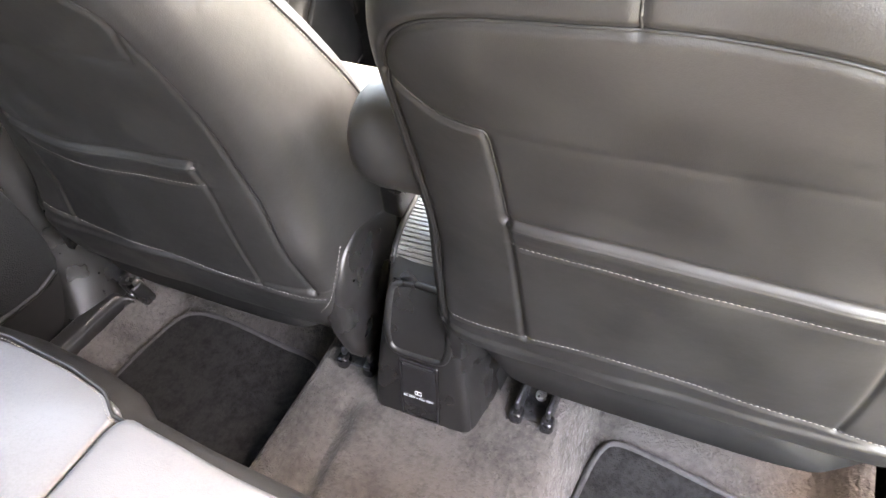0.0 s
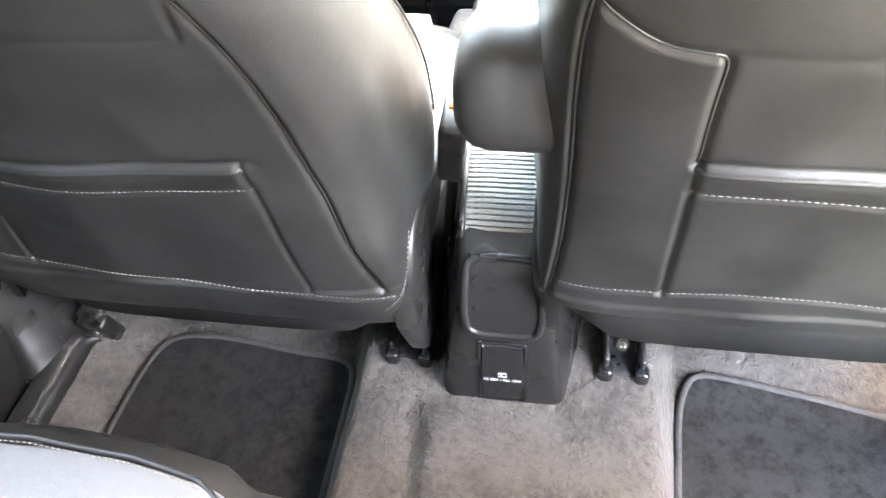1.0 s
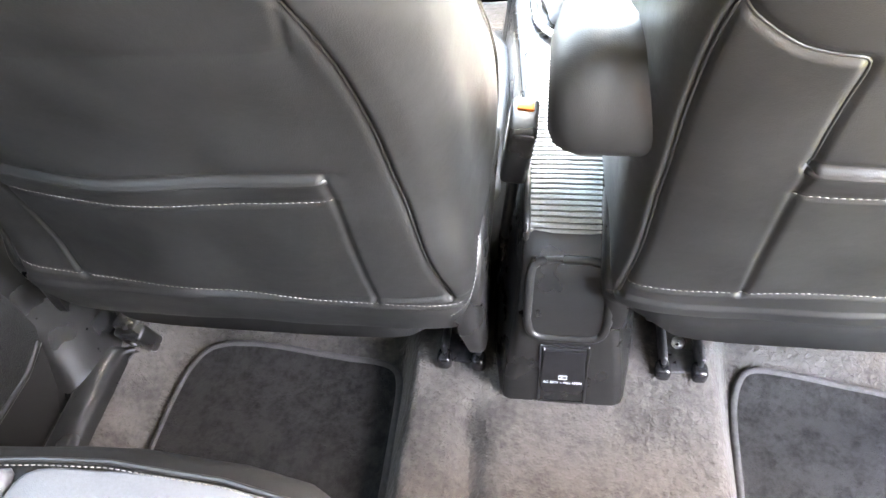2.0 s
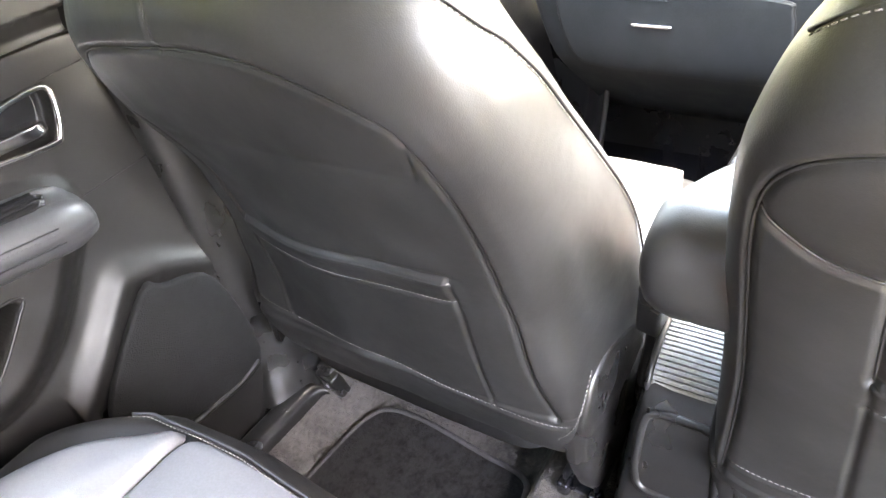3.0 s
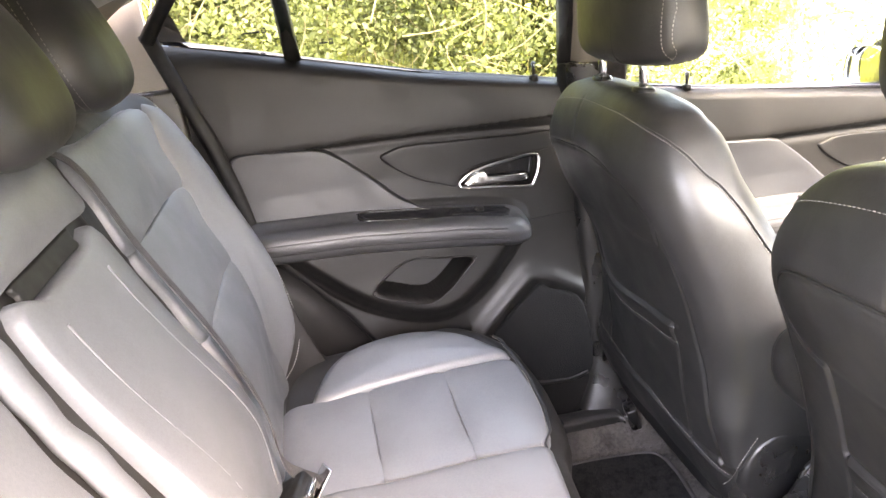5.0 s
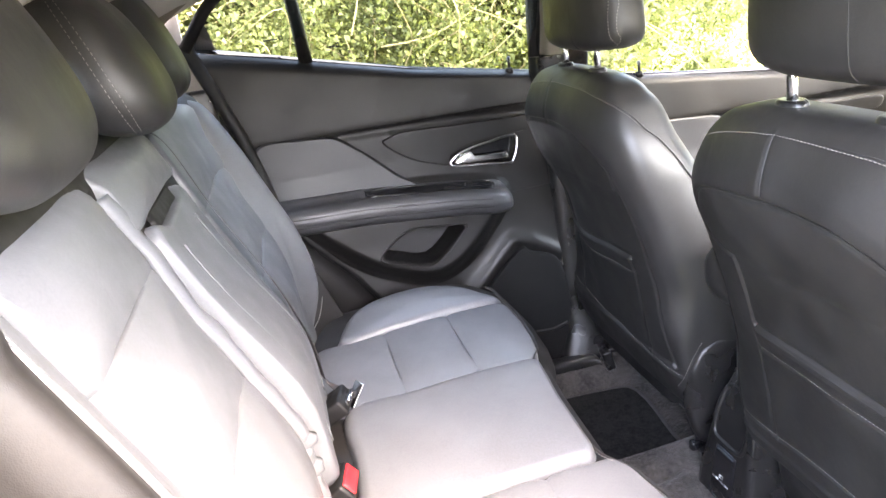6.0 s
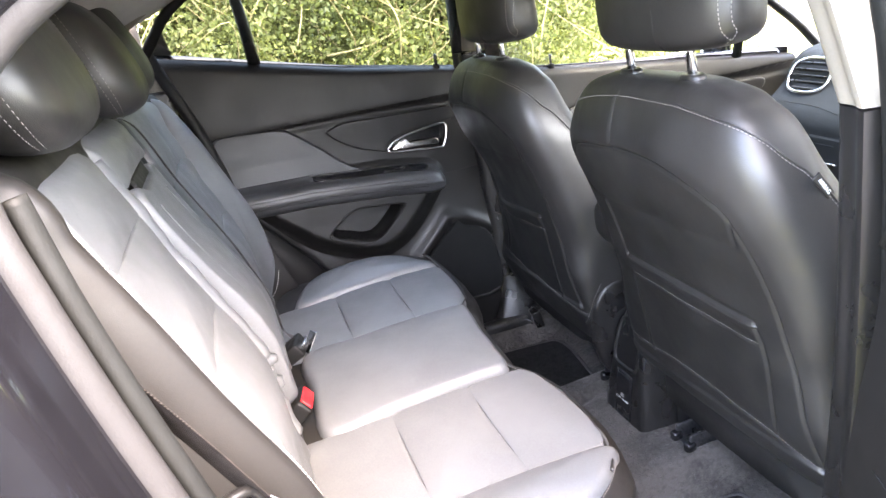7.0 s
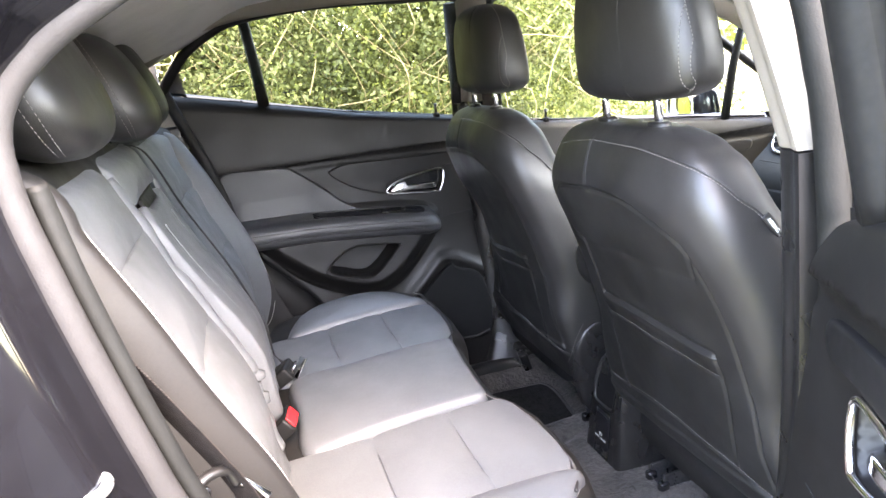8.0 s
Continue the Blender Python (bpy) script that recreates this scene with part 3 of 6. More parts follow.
    spk = part("speaker_cover", pad(SPEAKER, lambda a, b, h: (lambda p: (p[0], p[1], p[2]))(flat(a, b, h + 0.012)), 0.006, 0.06, 0.001, centre=(0.87, 0.26), per=5), GRILLE, D, "fine black speaker mesh")
    part("pocket_lip", tube([flat(a, b, 0.016) for a, b in even([(0.74, 0.178), (0.83, 0.164), (0.93, 0.158), (0.975, 0.170)], 0.01)], 0.006, 8), SOFT, spk)
    part("panel_joint", tube([place(u, 0.560 + 0.004 * (u - 0.86) / 0.12, 0.0) for u in np.linspace(0.868, 0.982, 14)], 0.0012, 5), RUBBER_BLACK, D)
    # the front doors carry the same trims lower and further ahead
    for ob in D.children_recursive:
        if ob not in fixed and not rear:
            ob.data.transform(Matrix.Translation((0, slip, -drop)))
    # lock knob
    ky = 0.914 if rear else 0.270
    kz = float(sill_height(front + ky))
    kx = s * 0.812
    kn = part("lock_knob", tube([(kx, front + ky, kz - 0.006), (kx, front + ky, kz + 0.022), (kx, front + ky, kz + 0.034), (kx, front + ky, kz + 0.037)], [0.0038, 0.0042, 0.0058, 0.003], 10), PLASTIC, D)
    part("knob_collar", tube([(kx, front + ky, kz - 0.006), (kx, front + ky, kz + 0.006), (kx, front + ky, kz + 0.008)], [0.011, 0.010, 0.006], 14), SOFT, kn)
    # window frame and glass
    hi = [(s * (0.815 + lean * (float(side_x(zr)) - 0.815)), front + yr, zr) for yr, zr in glass_rows]
    fr = part("window_frame", tube(smooth_line(hi, 6), 0.017 if lean == 1 else 0.026, 8, flat=0.8), RUBBER_BLACK, D, "black window frame")
    top = smooth_line(hi, 6)
    base = [(s * 0.822, p[1], float(sill_height(p[1])) - 0.01) for p in top]
    n = len(top)
    gl = part("window_glass", ([tuple(p) for p in top] + base, [(i, i + 1, n + i + 1, n + i) for i in range(n - 1)]), GLASS_DARK if rear else GLASS, D, "tinted side window" if rear else "clear side window")
    if not rear:
        gl.visible_shadow = False
    return D, flat


REAR_GLASS = [(0.125, 1.046), (0.16, 1.09), (0.207, 1.140), (0.28, 1.185), (0.363, 1.212), (0.567, 1.228), (0.80, 1.222), (0.985, 1.205), (1.0, 1.10), (0.995, 0.865)]
FRONT_GLASS = [(0.10, 0.845), (0.085, 1.0), (0.07, 1.2), (0.40, 1.195), (0.62, 1.14), (0.85, 1.03), (1.05, 0.91), (1.22, 0.79), (1.32, 0.69)]
rear_left, _ = door("rear_door", -1, 0.0, "closed rear door with black lining, slate leather pads and chrome handle", REAR_GLASS, "doors of the car")
front_left, _ = door("front_door", -1, 1.02, "closed front door with black lining and slate leather pads", FRONT_GLASS, "doors of the car")
front_right, _ = door("front_door", 1, 1.02, "closed front door beside the driver's seat", FRONT_GLASS, "doors of the car")
RIGHT_GLASS = REAR_GLASS[:7] + [(0.925, 1.205), (0.945, 1.10), (0.955, 0.862)]
rear_right, _ = door("rear_door", 1, 0.0, "open rear door swung out from the car", RIGHT_GLASS, "doors of the car", 0.05, 0.5)
# the rear right door stands open: it turns about its hinges
hinge = Vector((0.86, 1.02, 0.3))
turn = Matrix.Translation((0.836, 0.921, 0.3)) @ pose(0, 0, 0, 0, 0, 66) @ Matrix.Translation(-hinge)
rear_right.matrix_basis = turn @ Matrix.Translation(rear_right.location)

for dr, s in ((front_left, -1), (front_right, 1)):
    part("quarter_bar", tube([(s * 0.80, 1.98, 0.715), (s * 0.76, 1.985, 0.90), (s * 0.715, 1.985, 1.03)], [0.02, 0.018, 0.016], 8, flat=0.5, up=(1, 0, 0)), RUBBER_BLACK, dr, "black upright window bar")
# window divider of the rear left door
part("window_divider", tube([(-0.816, 0.392, 0.972), (-0.775, 0.385, 1.08), (-0.700, 0.370, 1.215)], [0.017, 0.016, 0.014], 8, flat=0.5, up=(1, 0, 0)), RUBBER_BLACK, rear_left, "black upright bar")
for y0, w in ((0.30, 0.055), (0.45, 0.030)):
    zz = float(sill_height(y0)) + 0.034
    part("glass_mark", join(box(-0.809, -0.8075, y0, y0 + w * 0.62, zz, zz + 0.0035, 0), box(-0.809, -0.8075, y0 + w * 0.7, y0 + w * 0.7 + 0.009, zz - 0.002, zz + 0.0008, 0),
                            box(-0.809, -0.8075, y0 + w * 0.7, y0 + w * 0.7 + 0.009, zz + 0.0065, zz + 0.009, 0), box(-0.809, -0.8075, y0 + w * 0.7, y0 + w * 0.7 + 0.0022, zz - 0.002, zz + 0.009, 0),
                            box(-0.809, -0.8075, y0 + w * 0.7 + 0.0068, y0 + w * 0.7 + 0.009, zz - 0.002, zz + 0.009, 0)), RUBBER_BLACK, rear_left, "small printed glass mark")

part("frame_post", tube([(-0.805, 0.992, 0.862), (-0.785, 0.988, 1.0), (-0.735, 0.978, 1.20)], 0.026, 10, flat=0.6, up=(1, 0, 0)), RUBBER_BLACK, rear_left, "black upright window frame")

# quarter trims behind the rear left door, and its seal
def quarter(u, v, z0, z1):
    z = z0 + v * (z1 - z0)
    return (-0.785 + 0.10 * step(u, 0.15, 0.7) - 0.008 * math.sin(u * 3), float(curve(z, *REAR_EDGE)) - 0.006 - 0.34 * u, z)


qt = part("quarter_trim_left", sheet(lambda u, v: quarter(u, v, 0.885, 1.16), np.linspace(0, 1, 20), np.linspace(0, 1, 16), thick=(-0.02, 0, 0)), PALE)
tagged(qt, "pale grey pillar trim beside the rear headrests", "trim", kind="structure")
ql = part("quarter_trim_lower_left", sheet(lambda u, v: quarter(u, v, 0.03, 0.882), np.linspace(0, 1, 20), np.linspace(0, 1, 30), thick=(-0.02, 0, 0)), SOFT)
tagged(ql, "black moulded trim over the wheel arch", "trim", kind="structure")
sl = part("door_seal_left", tube([(-0.766 + 0.02 * (z > 0.9) * (0.9 - z), float(curve(z, *REAR_EDGE)) - 0.004, z) for z in np.linspace(0.12, 1.06, 50)], 0.016, 8), RUBBER_BLACK)
tagged(sl, "black rubber seal along the rear door's edge", "door seal", kind="structure")

# middle pillars and sill trims
for s, word, dx, dy in ((-1, "left", 0.0, 0.0), (1, "right", -0.066, -0.070)):
    def ring(zz, xo, yy, w):
        xo, yy = xo + dx, yy + dy
        w = w * 0.62 if s < 0 and zz > 0.905 else w
        q = [(xo - 0.005, yy - w), (xo - 0.03, yy - w * 0.9), (xo - 0.045, yy - w * 0.4), (xo - 0.048, yy + w * 0.4), (xo - 0.03, yy + w), (xo + 0.02, yy + w), (xo + 0.02, yy - w)]
        return [(s * a, c, zz) for a, c in smooth_line(q, 4, True)]

    def rings(rows, n):
        return [ring(*r) for r in smooth_line(rows, n)]

    pil = part("b_pillar_" + word, skin(rings([(0.906, 0.775, 1.035, 0.062), (1.0, 0.738, 1.03, 0.060), (1.12, 0.69, 1.02, 0.058), (1.25, 0.645, 1.01, 0.062)], 4)), PALE, sharp=60)
    tagged(pil, "pale upper pillar trim between the doors", "pillar", kind="structure")
    pil = part("b_pillar_lower_" + word, skin(rings([(0.0, 0.69, 1.075, 0.165 if s < 0 else 0.10), (0.05, 0.70, 1.07, 0.125 if s < 0 else 0.09), (0.09, 0.712, 1.065, 0.100 if s < 0 else 0.08), (0.16, 0.733, 1.06, 0.076), (0.30, 0.755, 1.05, 0.066), (0.6, 0.775, 1.045, 0.064), (0.903, 0.777, 1.036, 0.063)], 5)), PLASTIC, sharp=60)
    tagged(pil, "black lower pillar trim between the doors", "pillar", kind="structure")
    sec = smooth_line([(0.80, 0.03), (0.79, 0.070), (0.76, 0.040), (0.725, 0.026), (0.702, 0.034), (0.686, 0.058), (0.676, 0.066), (0.655, 0.068), (0.642, 0.065), (0.634, 0.052), (0.629, 0.0), (0.629, -0.02), (0.70, -0.03)], 4, True)
    sl = part("sill_plate_" + word, skin([[(s * (a - e * 0.012 * (a < 0.7)), yy, c - 0.012 * e) for a, c in sec] for yy, e in [(0.40, 0.0), (0.70, 0), (1.0, 0), (1.030, 0.1), (1.040, 0.5), (1.044, 1.2)]]), PLASTIC, sharp=60)
    tagged(sl, "black moulded sill trim along the door foot", "trim", kind="structure")
    sf = part("sill_plate_front_" + word, box(min(s * 0.82, s * 0.70), max(s * 0.82, s * 0.70), 1.05, 2.2, -0.05, 0.09, 0.012, 3), SOFT)
    tagged(sf, "black sill trim beside the front footwell", "trim", kind="structure")

# bracket that ends the sill trim
clip_stand = thing("sill_bracket", "small dark plastic bracket at the end of the sill trim", "bracket", (-0.612, 1.07, 0.06))
part("bracket", join(turned(box(-0.024, 0.024, -0.014, 0.014, -0.030, 0.030, 0.006, 3), Matrix.Translation((-0.620, 1.060, 0.064)) @ pose(0, 0, 0, 14, 0, -10)), turned(box(-0.022, 0.020, -0.012, 0.030, 0.020, 0.036, 0.006, 3), Matrix.Translation((-0.628, 1.070, 0.062)) @ pose(0, 0, 0, 10, 0, -10))), PLASTIC, clip_stand)
part("bolt_cap", cylinder((-0.622, 1.050, 0.065), (-0.622, 1.042, 0.063), 0.006, 14), STEEL, clip_stand)


def words(name, text, size, m, material, parent, label):
    cu = bpy.data.curves.new(name, "FONT")
    cu.body, cu.size, cu.align_x, cu.extrude = text, size, "CENTER", 0.0002
    tmp = bpy.data.objects.new("tmp", cu)
    scene.collection.objects.link(tmp)
    bpy.context.view_layer.update()
    me = bpy.data.meshes.new_from_object(tmp.evaluated_get(bpy.context.evaluated_depsgraph_get()))
    bpy.data.objects.remove(tmp)
    me.transform(m)
    return part(name, me, material, parent, label)


# ---------------------------------------------------------------- front seats
SEAT_X = -0.352
ZS = [0.16, 0.20, 0.24, 0.27, 0.295, 0.32, 0.372, 0.45, 0.55, 0.62, 0.676, 0.755, 0.80, 0.86, 0.890, 0.907, 0.915]
Y_REAR = [1.050, 1.030, 1.008, 0.994, 0.984, 0.975, 0.963, 0.948, 0.925, 0.908, 0.890, 0.862, 0.853, 0.858, 0.870, 0.885, 0.897]
HALF_W = ([0.19, 0.25, 0.30, 0.40, 0.50, 0.60, 0.70, 0.78, 0.84, 0.88, 0.905, 0.915], [0.262, 0.276, 0.280, 0.283, 0.285, 0.284, 0.276, 0.262, 0.236, 0.205, 0.165, 0.125])
SEAT_D = ([0.19, 0.30, 0.45, 0.55, 0.70, 0.80, 0.88, 0.905, 0.915], [0.10, 0.19, 0.25, 0.245, 0.20, 0.165, 0.115, 0.075, 0.045])


def power(z):
    """The section's exponent: rounded above, squarer towards the foot."""
    return 3.4 + 3.6 * (1 - step(np.asarray(z, float), 0.30, 0.52))


ARCH = smooth_line([(-0.268, 0.326), (-0.258, 0.43), (-0.254, 0.53), (-0.254, 0.62), (-0.252, 0.69), (-0.245, 0.738), (-0.230, 0.768), (-0.200, 0.789), (-0.149, 0.801), (-0.045, 0.810), (0.032, 0.808), (0.076, 0.803), (0.124, 0.788), (0.166, 0.770), (0.195, 0.745), (0.212, 0.685), (0.221, 0.612), (0.228, 0.525), (0.238, 0.42), (0.255, 0.34)], 5)
FLAP = smooth_line([(-0.246, 0.730), (-0.237, 0.717), (-0.207, 0.696), (-0.180, 0.690), (-0.168, 0.688), (-0.164, 0.678), (-0.163, 0.647), (-0.160, 0.572)], 6)
POCKET_L = np.array([(-0.160, 0.572), (-0.157, 0.45), (-0.155, 0.362)])
POCKET_R = smooth_line([(0.176, 0.566), (0.180, 0.528), (0.179, 0.44), (0.174, 0.357)], 5)
POCKET_TOP = smooth_line([(-0.160, 0.572), (-0.09, 0.574), (0.0, 0.572), (0.09, 0.569), (0.176, 0.566)], 8)
HEM = smooth_line([(-0.262, 0.352), (-0.155, 0.364), (-0.05, 0.371), (0.05, 0.366), (0.174, 0.355), (0.262, 0.338)], 8)
FOOT, SINK = 0.288, 0.0
TICK_R = np.array([(0.195, 0.745), (0.187, 0.705)])
CROSS = smooth_line([(-0.166, 0.690), (-0.05, 0.694), (0.08, 0.698), (0.184, 0.700)], 6)
TICK_L = np.array([(-0.047, 0.809), (-0.050, 0.890)])


def passenger_cover():
    """The passenger seat's cover: a slack pocket, a lower hem and foot, and a hollow beside the door."""
    global FLAP, POCKET_L, POCKET_R, POCKET_TOP, HEM, FOOT, SINK
    FLAP = smooth_line([(-0.246, 0.730), (-0.237, 0.717), (-0.214, 0.700), (-0.200, 0.692), (-0.194, 0.680), (-0.192, 0.655), (-0.190, 0.600), (-0.186, 0.530)], 6)
    POCKET_L = np.array([(-0.186, 0.530), (-0.180, 0.44), (-0.172, 0.348)])
    POCKET_R = smooth_line([(0.170, 0.556), (0.169, 0.50), (0.170, 0.42), (0.174, 0.334)], 5)
    POCKET_TOP = smooth_line([(-0.186, 0.530), (-0.10, 0.538), (0.0, 0.544), (0.09, 0.552), (0.170, 0.556)], 8)
    HEM = smooth_line([(-0.262, 0.350), (-0.172, 0.348), (-0.05, 0.342), (0.05, 0.338), (0.174, 0.332), (0.266, 0.322)], 8)
    FOOT, SINK = 0.225, 0.026


def seat_rear(x, z):
    w, d = spline(z, *HALF_W), spline(z, *SEAT_D)
    yr = spline(z, ZS, Y_REAR)
    pw = power(z)
    k = np.clip(1 - np.abs(x / w) ** pw, 0, 1) ** (1 / pw)
    return yr + d / 2 * (1 - k)


def seat_relief(x, z):
    """How far the cover stands back (rearwards) from the smooth shell: seams sink, the pocket and folds stand out."""
    arch_poly = np.vstack([ARCH, ARCH[:1]])
    g = -0.0070 * np.exp(-(line_distance(x, z, ARCH) / 0.0040) ** 2)
    g = g - 0.004 * step(depth_in(x, z, arch_poly), -0.002, 0.007)
    edge = depth_in(x, z, arch_poly)
    g = g + (0.004 * step(-edge, 0.0, 0.03) + 0.009 * np.exp(-np.abs(edge) / 0.040) * step(z, 0.34, 0.46)) * (z > 0.34)
    for ln, dp, wd in ((FLAP, 0.004, 0.004), (POCKET_L, 0.004, 0.004), (POCKET_R, 0.003, 0.0035), (HEM, 0.003, 0.0035), (TICK_R, 0.0025, 0.004), (CROSS, 0.0009, 0.005), (TICK_L, 0.002, 0.004)):
        g = g - dp * np.exp(-(line_distance(x, z, ln) / wd) ** 2)
    top = np.interp(x, POCKET_TOP[:, 0], POCKET_TOP[:, 1])
    left = POCKET_TOP[0, 0]
    inx = step(x, left - 0.010, left + 0.005) * (1 - step(x, 0.160, 0.192))
    g = g + inx * (0.0018 * (1 - step(z, top - 0.005, top + 0.006)) * step(z, top - 0.20, top - 0.01) + 0.003 * np.exp(-((z - top + 0.012) / 0.014) ** 2) - 0.003 * np.exp(-((z - top - 0.004) / 0.004) ** 2))
    g = g - inx * 0.002 * np.exp(-((z - top + 0.036) / 0.0035) ** 2)
    g = g - SINK * step(-x, 0.03, 0.20) * step(z, 0.30, 0.42) * (1 - step(z, 0.58, 0.72))
    g = g + 0.0012 * np.sin(x * 38 + z * 21) * np.sin(z * 33 - x * 9) * inx
    return g


def backrest_mesh():
    zs = np.r_[FOOT + np.array([0, 0.001, 0.003, 0.006, 0.010, 0.016, 0.022]), np.linspace(FOOT + 0.028, 0.86, 225), np.linspace(0.863, 0.915, 18)]
    k = np.linspace(-1, 1, 301)
    k = np.sign(k) * (1 - (1 - np.abs(k)) ** 1.25)
    ang = np.linspace(0, math.pi, 90)[1:-1]
    c, s = np.cos(ang), np.sin(ang)
    rings = []
    for z in zs:
        w, d = float(spline(z, *HALF_W)), float(spline(z, *SEAT_D))
        e = max(0.0, 1 - (z - FOOT) / 0.022)
        yr = float(spline(z, ZS, Y_REAR)) + 0.026 * (1 - math.sqrt(1 - e * e)) + 0.02 * (e > 0.99)
        w -= 0.012 * (1 - math.sqrt(1 - e * e))
        bulge = 0.085 * math.exp(-((z - 0.53) / 0.16) ** 2)
        pw = float(power(z))
        shut = (1 - np.abs(k) ** pw) ** (1 / pw)
        x = w * k
        y = yr + d / 2 * (1 - shut) - step(shut, 0.02, 0.60) * seat_relief(x, np.full_like(x, z))
        x = x * (1 + bulge * step(-shut, -0.35, 0.5))
        xf = w * np.sign(c) * np.abs(c) ** (2 / pw)
        hollow = 0.05 * step(s, 0.1, 0.8) * np.exp(-(xf / (w * 0.55)) ** 4) * step(z, 0.3, 0.42) * (1 - step(z, 0.78, 0.9))
        yf = yr + d / 2 + d / 2 * s ** (2 / pw) - hollow
        xf = xf * (1 + bulge * step(s, -0.35, 0.5))
        x, y = np.r_[x, xf], np.r_[y, yf]
        rings.append(np.stack([SEAT_X + x, y, np.full_like(x, z)], 1))
    return skin(rings)


def on_seat(line, lift=0.0005):
    p = even(line, 0.004)
    return [(SEAT_X + a, float(seat_rear(a, b) - seat_relief(np.array(a), np.array(b))) - lift, b) for a, b in p]


def crest():
    """The seam over the shoulders, where the rear cover meets the front one, and down the outer side."""
    top = on_seat(smooth_line([(-0.232, 0.842), (-0.205, 0.862), (-0.145, 0.879), (-0.050, 0.890), (0.04, 0.889)], 6), 0.0006)[::3]
    side = []
    for z in np.r_[np.linspace(0.887, 0.83, 24), np.linspace(0.82, 0.46, 30)]:
        w, d = float(spline(z, *HALF_W)), float(spline(z, *SEAT_D))
        a = math.radians(spline(z, [0.46, 0.57, 0.645, 0.71, 0.79, 0.83, 0.85, 0.865, 0.883, 0.889], [22, 16, 11, 8, 2, -4, -12, -26, -62, -78]))
        pw = float(power(z))
        x = w * abs(math.cos(a)) ** (2 / pw) * (1 + 0.085 * step(math.sin(a), -0.35, 0.5) * math.exp(-((z - 0.53) / 0.16) ** 2))
        y = float(spline(z, ZS, Y_REAR)) + d / 2 + d / 2 * np.sign(math.sin(a)) * abs(math.sin(a)) ** (2 / pw)
        if a < 0:
            y -= float(seat_relief(np.array(x), np.array(z))) * float(step(abs(math.sin(a)) ** (2 / pw), 0.02, 0.60))
        side.append((SEAT_X + x + 0.0016, y - 0.0012 * (a < -0.3), z + 0.0008))
    return smooth_line(top + side, 2)


def head_end(k, low=9.0):
    """How far the headrest's section has opened at a height: tight below, rounder above."""
    return max(max(0.0, 1 - abs(k) ** (5.0 if k > 0 else low)) ** (1 / 2.6), 0.30)


def headrest_mesh(cx, cy, cz, w=0.125, d=0.058, h=0.195, lean=-0.06, roundness=2.8, low=9.0):
    rings = []
    for k in np.linspace(-1, 1, 40):
        e = head_end(k, low)
        zc = cz + k * h / 2
        ww = w * e * (1 - 0.15 * step(k, -0.6, 1.0) - 0.02 * step(-k, 0.6, 1.0))
        dd = d * e * (1 - 0.15 * step(k, 0.0, 1.0))
        a = np.linspace(0, 2 * math.pi, 64, endpoint=False)
        c, s = np.cos(a), np.sin(a)
        x = ww * np.sign(c) * np.abs(c) ** (2 / roundness)
        y = dd * np.sign(s) * np.abs(s) ** (2 / roundness)
        for sx in (0.30,):
            y = y + 0.0022 * np.exp(-((x / w - sx) / 0.03) ** 2) * (s < 0)
        y = y + 0.018 * (x / w) ** 2 * np.where(s < 0, 1, 0.4)
        rings.append(np.stack([cx + x, cy + lean * (zc - cz) + y, np.full_like(x, zc)], 1))
    return skin(rings)


def headrest_line(cx, cy, cz, fx, w=0.125, d=0.058, h=0.195, lean=-0.06, roundness=2.8, lift=0.0004):
    out = []
    for k in np.linspace(-0.93, 0.93, 44):
        e = head_end(k)
        zc = cz + k * h / 2
        ww = w * e * (1 - 0.15 * step(k, -0.6, 1.0) - 0.02 * step(-k, 0.6, 1.0))
        dd = d * e * (1 - 0.15 * step(k, 0.0, 1.0))
        x = min(abs(fx) * w, ww * 0.985) * (1 if fx > 0 else -1)
        y = -dd * (1 - abs(x / ww) ** roundness) ** (1 / roundness) + 0.018 * (x / w) ** 2
        out.append((cx + x, cy + lean * (zc - cz) + y - lift, zc))
    return out


def cushion_ring(y, x0, half, zt, zb, bol):
    a = np.linspace(0, 2 * math.pi, 72, endpoint=False)
    c, s = np.cos(a), np.sin(a)
    x = half * np.sign(c) * np.abs(c) ** 0.5
    zm, hz = (zt + zb) / 2, (zt - zb) / 2
    z = zm + hz * np.sign(s) * np.abs(s) ** 0.45
    z = z + bol * np.where(s > 0, np.exp(-((np.abs(x / half) - 0.8) / 0.16) ** 2) - 0.3 * np.exp(-(x / half / 0.5) ** 4), 0)
    return np.stack([x0 + x, np.full_like(x, y), z], 1)


def seat_side(y, z):
    """Half width of the seat's flank at a place, nearly square at its rear corner."""
    yr, d = float(spline(max(z, 0.295), ZS, Y_REAR)), 0.19
    k = max(0.0, 1 - abs(min(0.0, (y - yr - d / 2) / (d / 2))) ** 7) ** (1 / 7)
    return float(spline(max(z, 0.27), *HALF_W)) * k


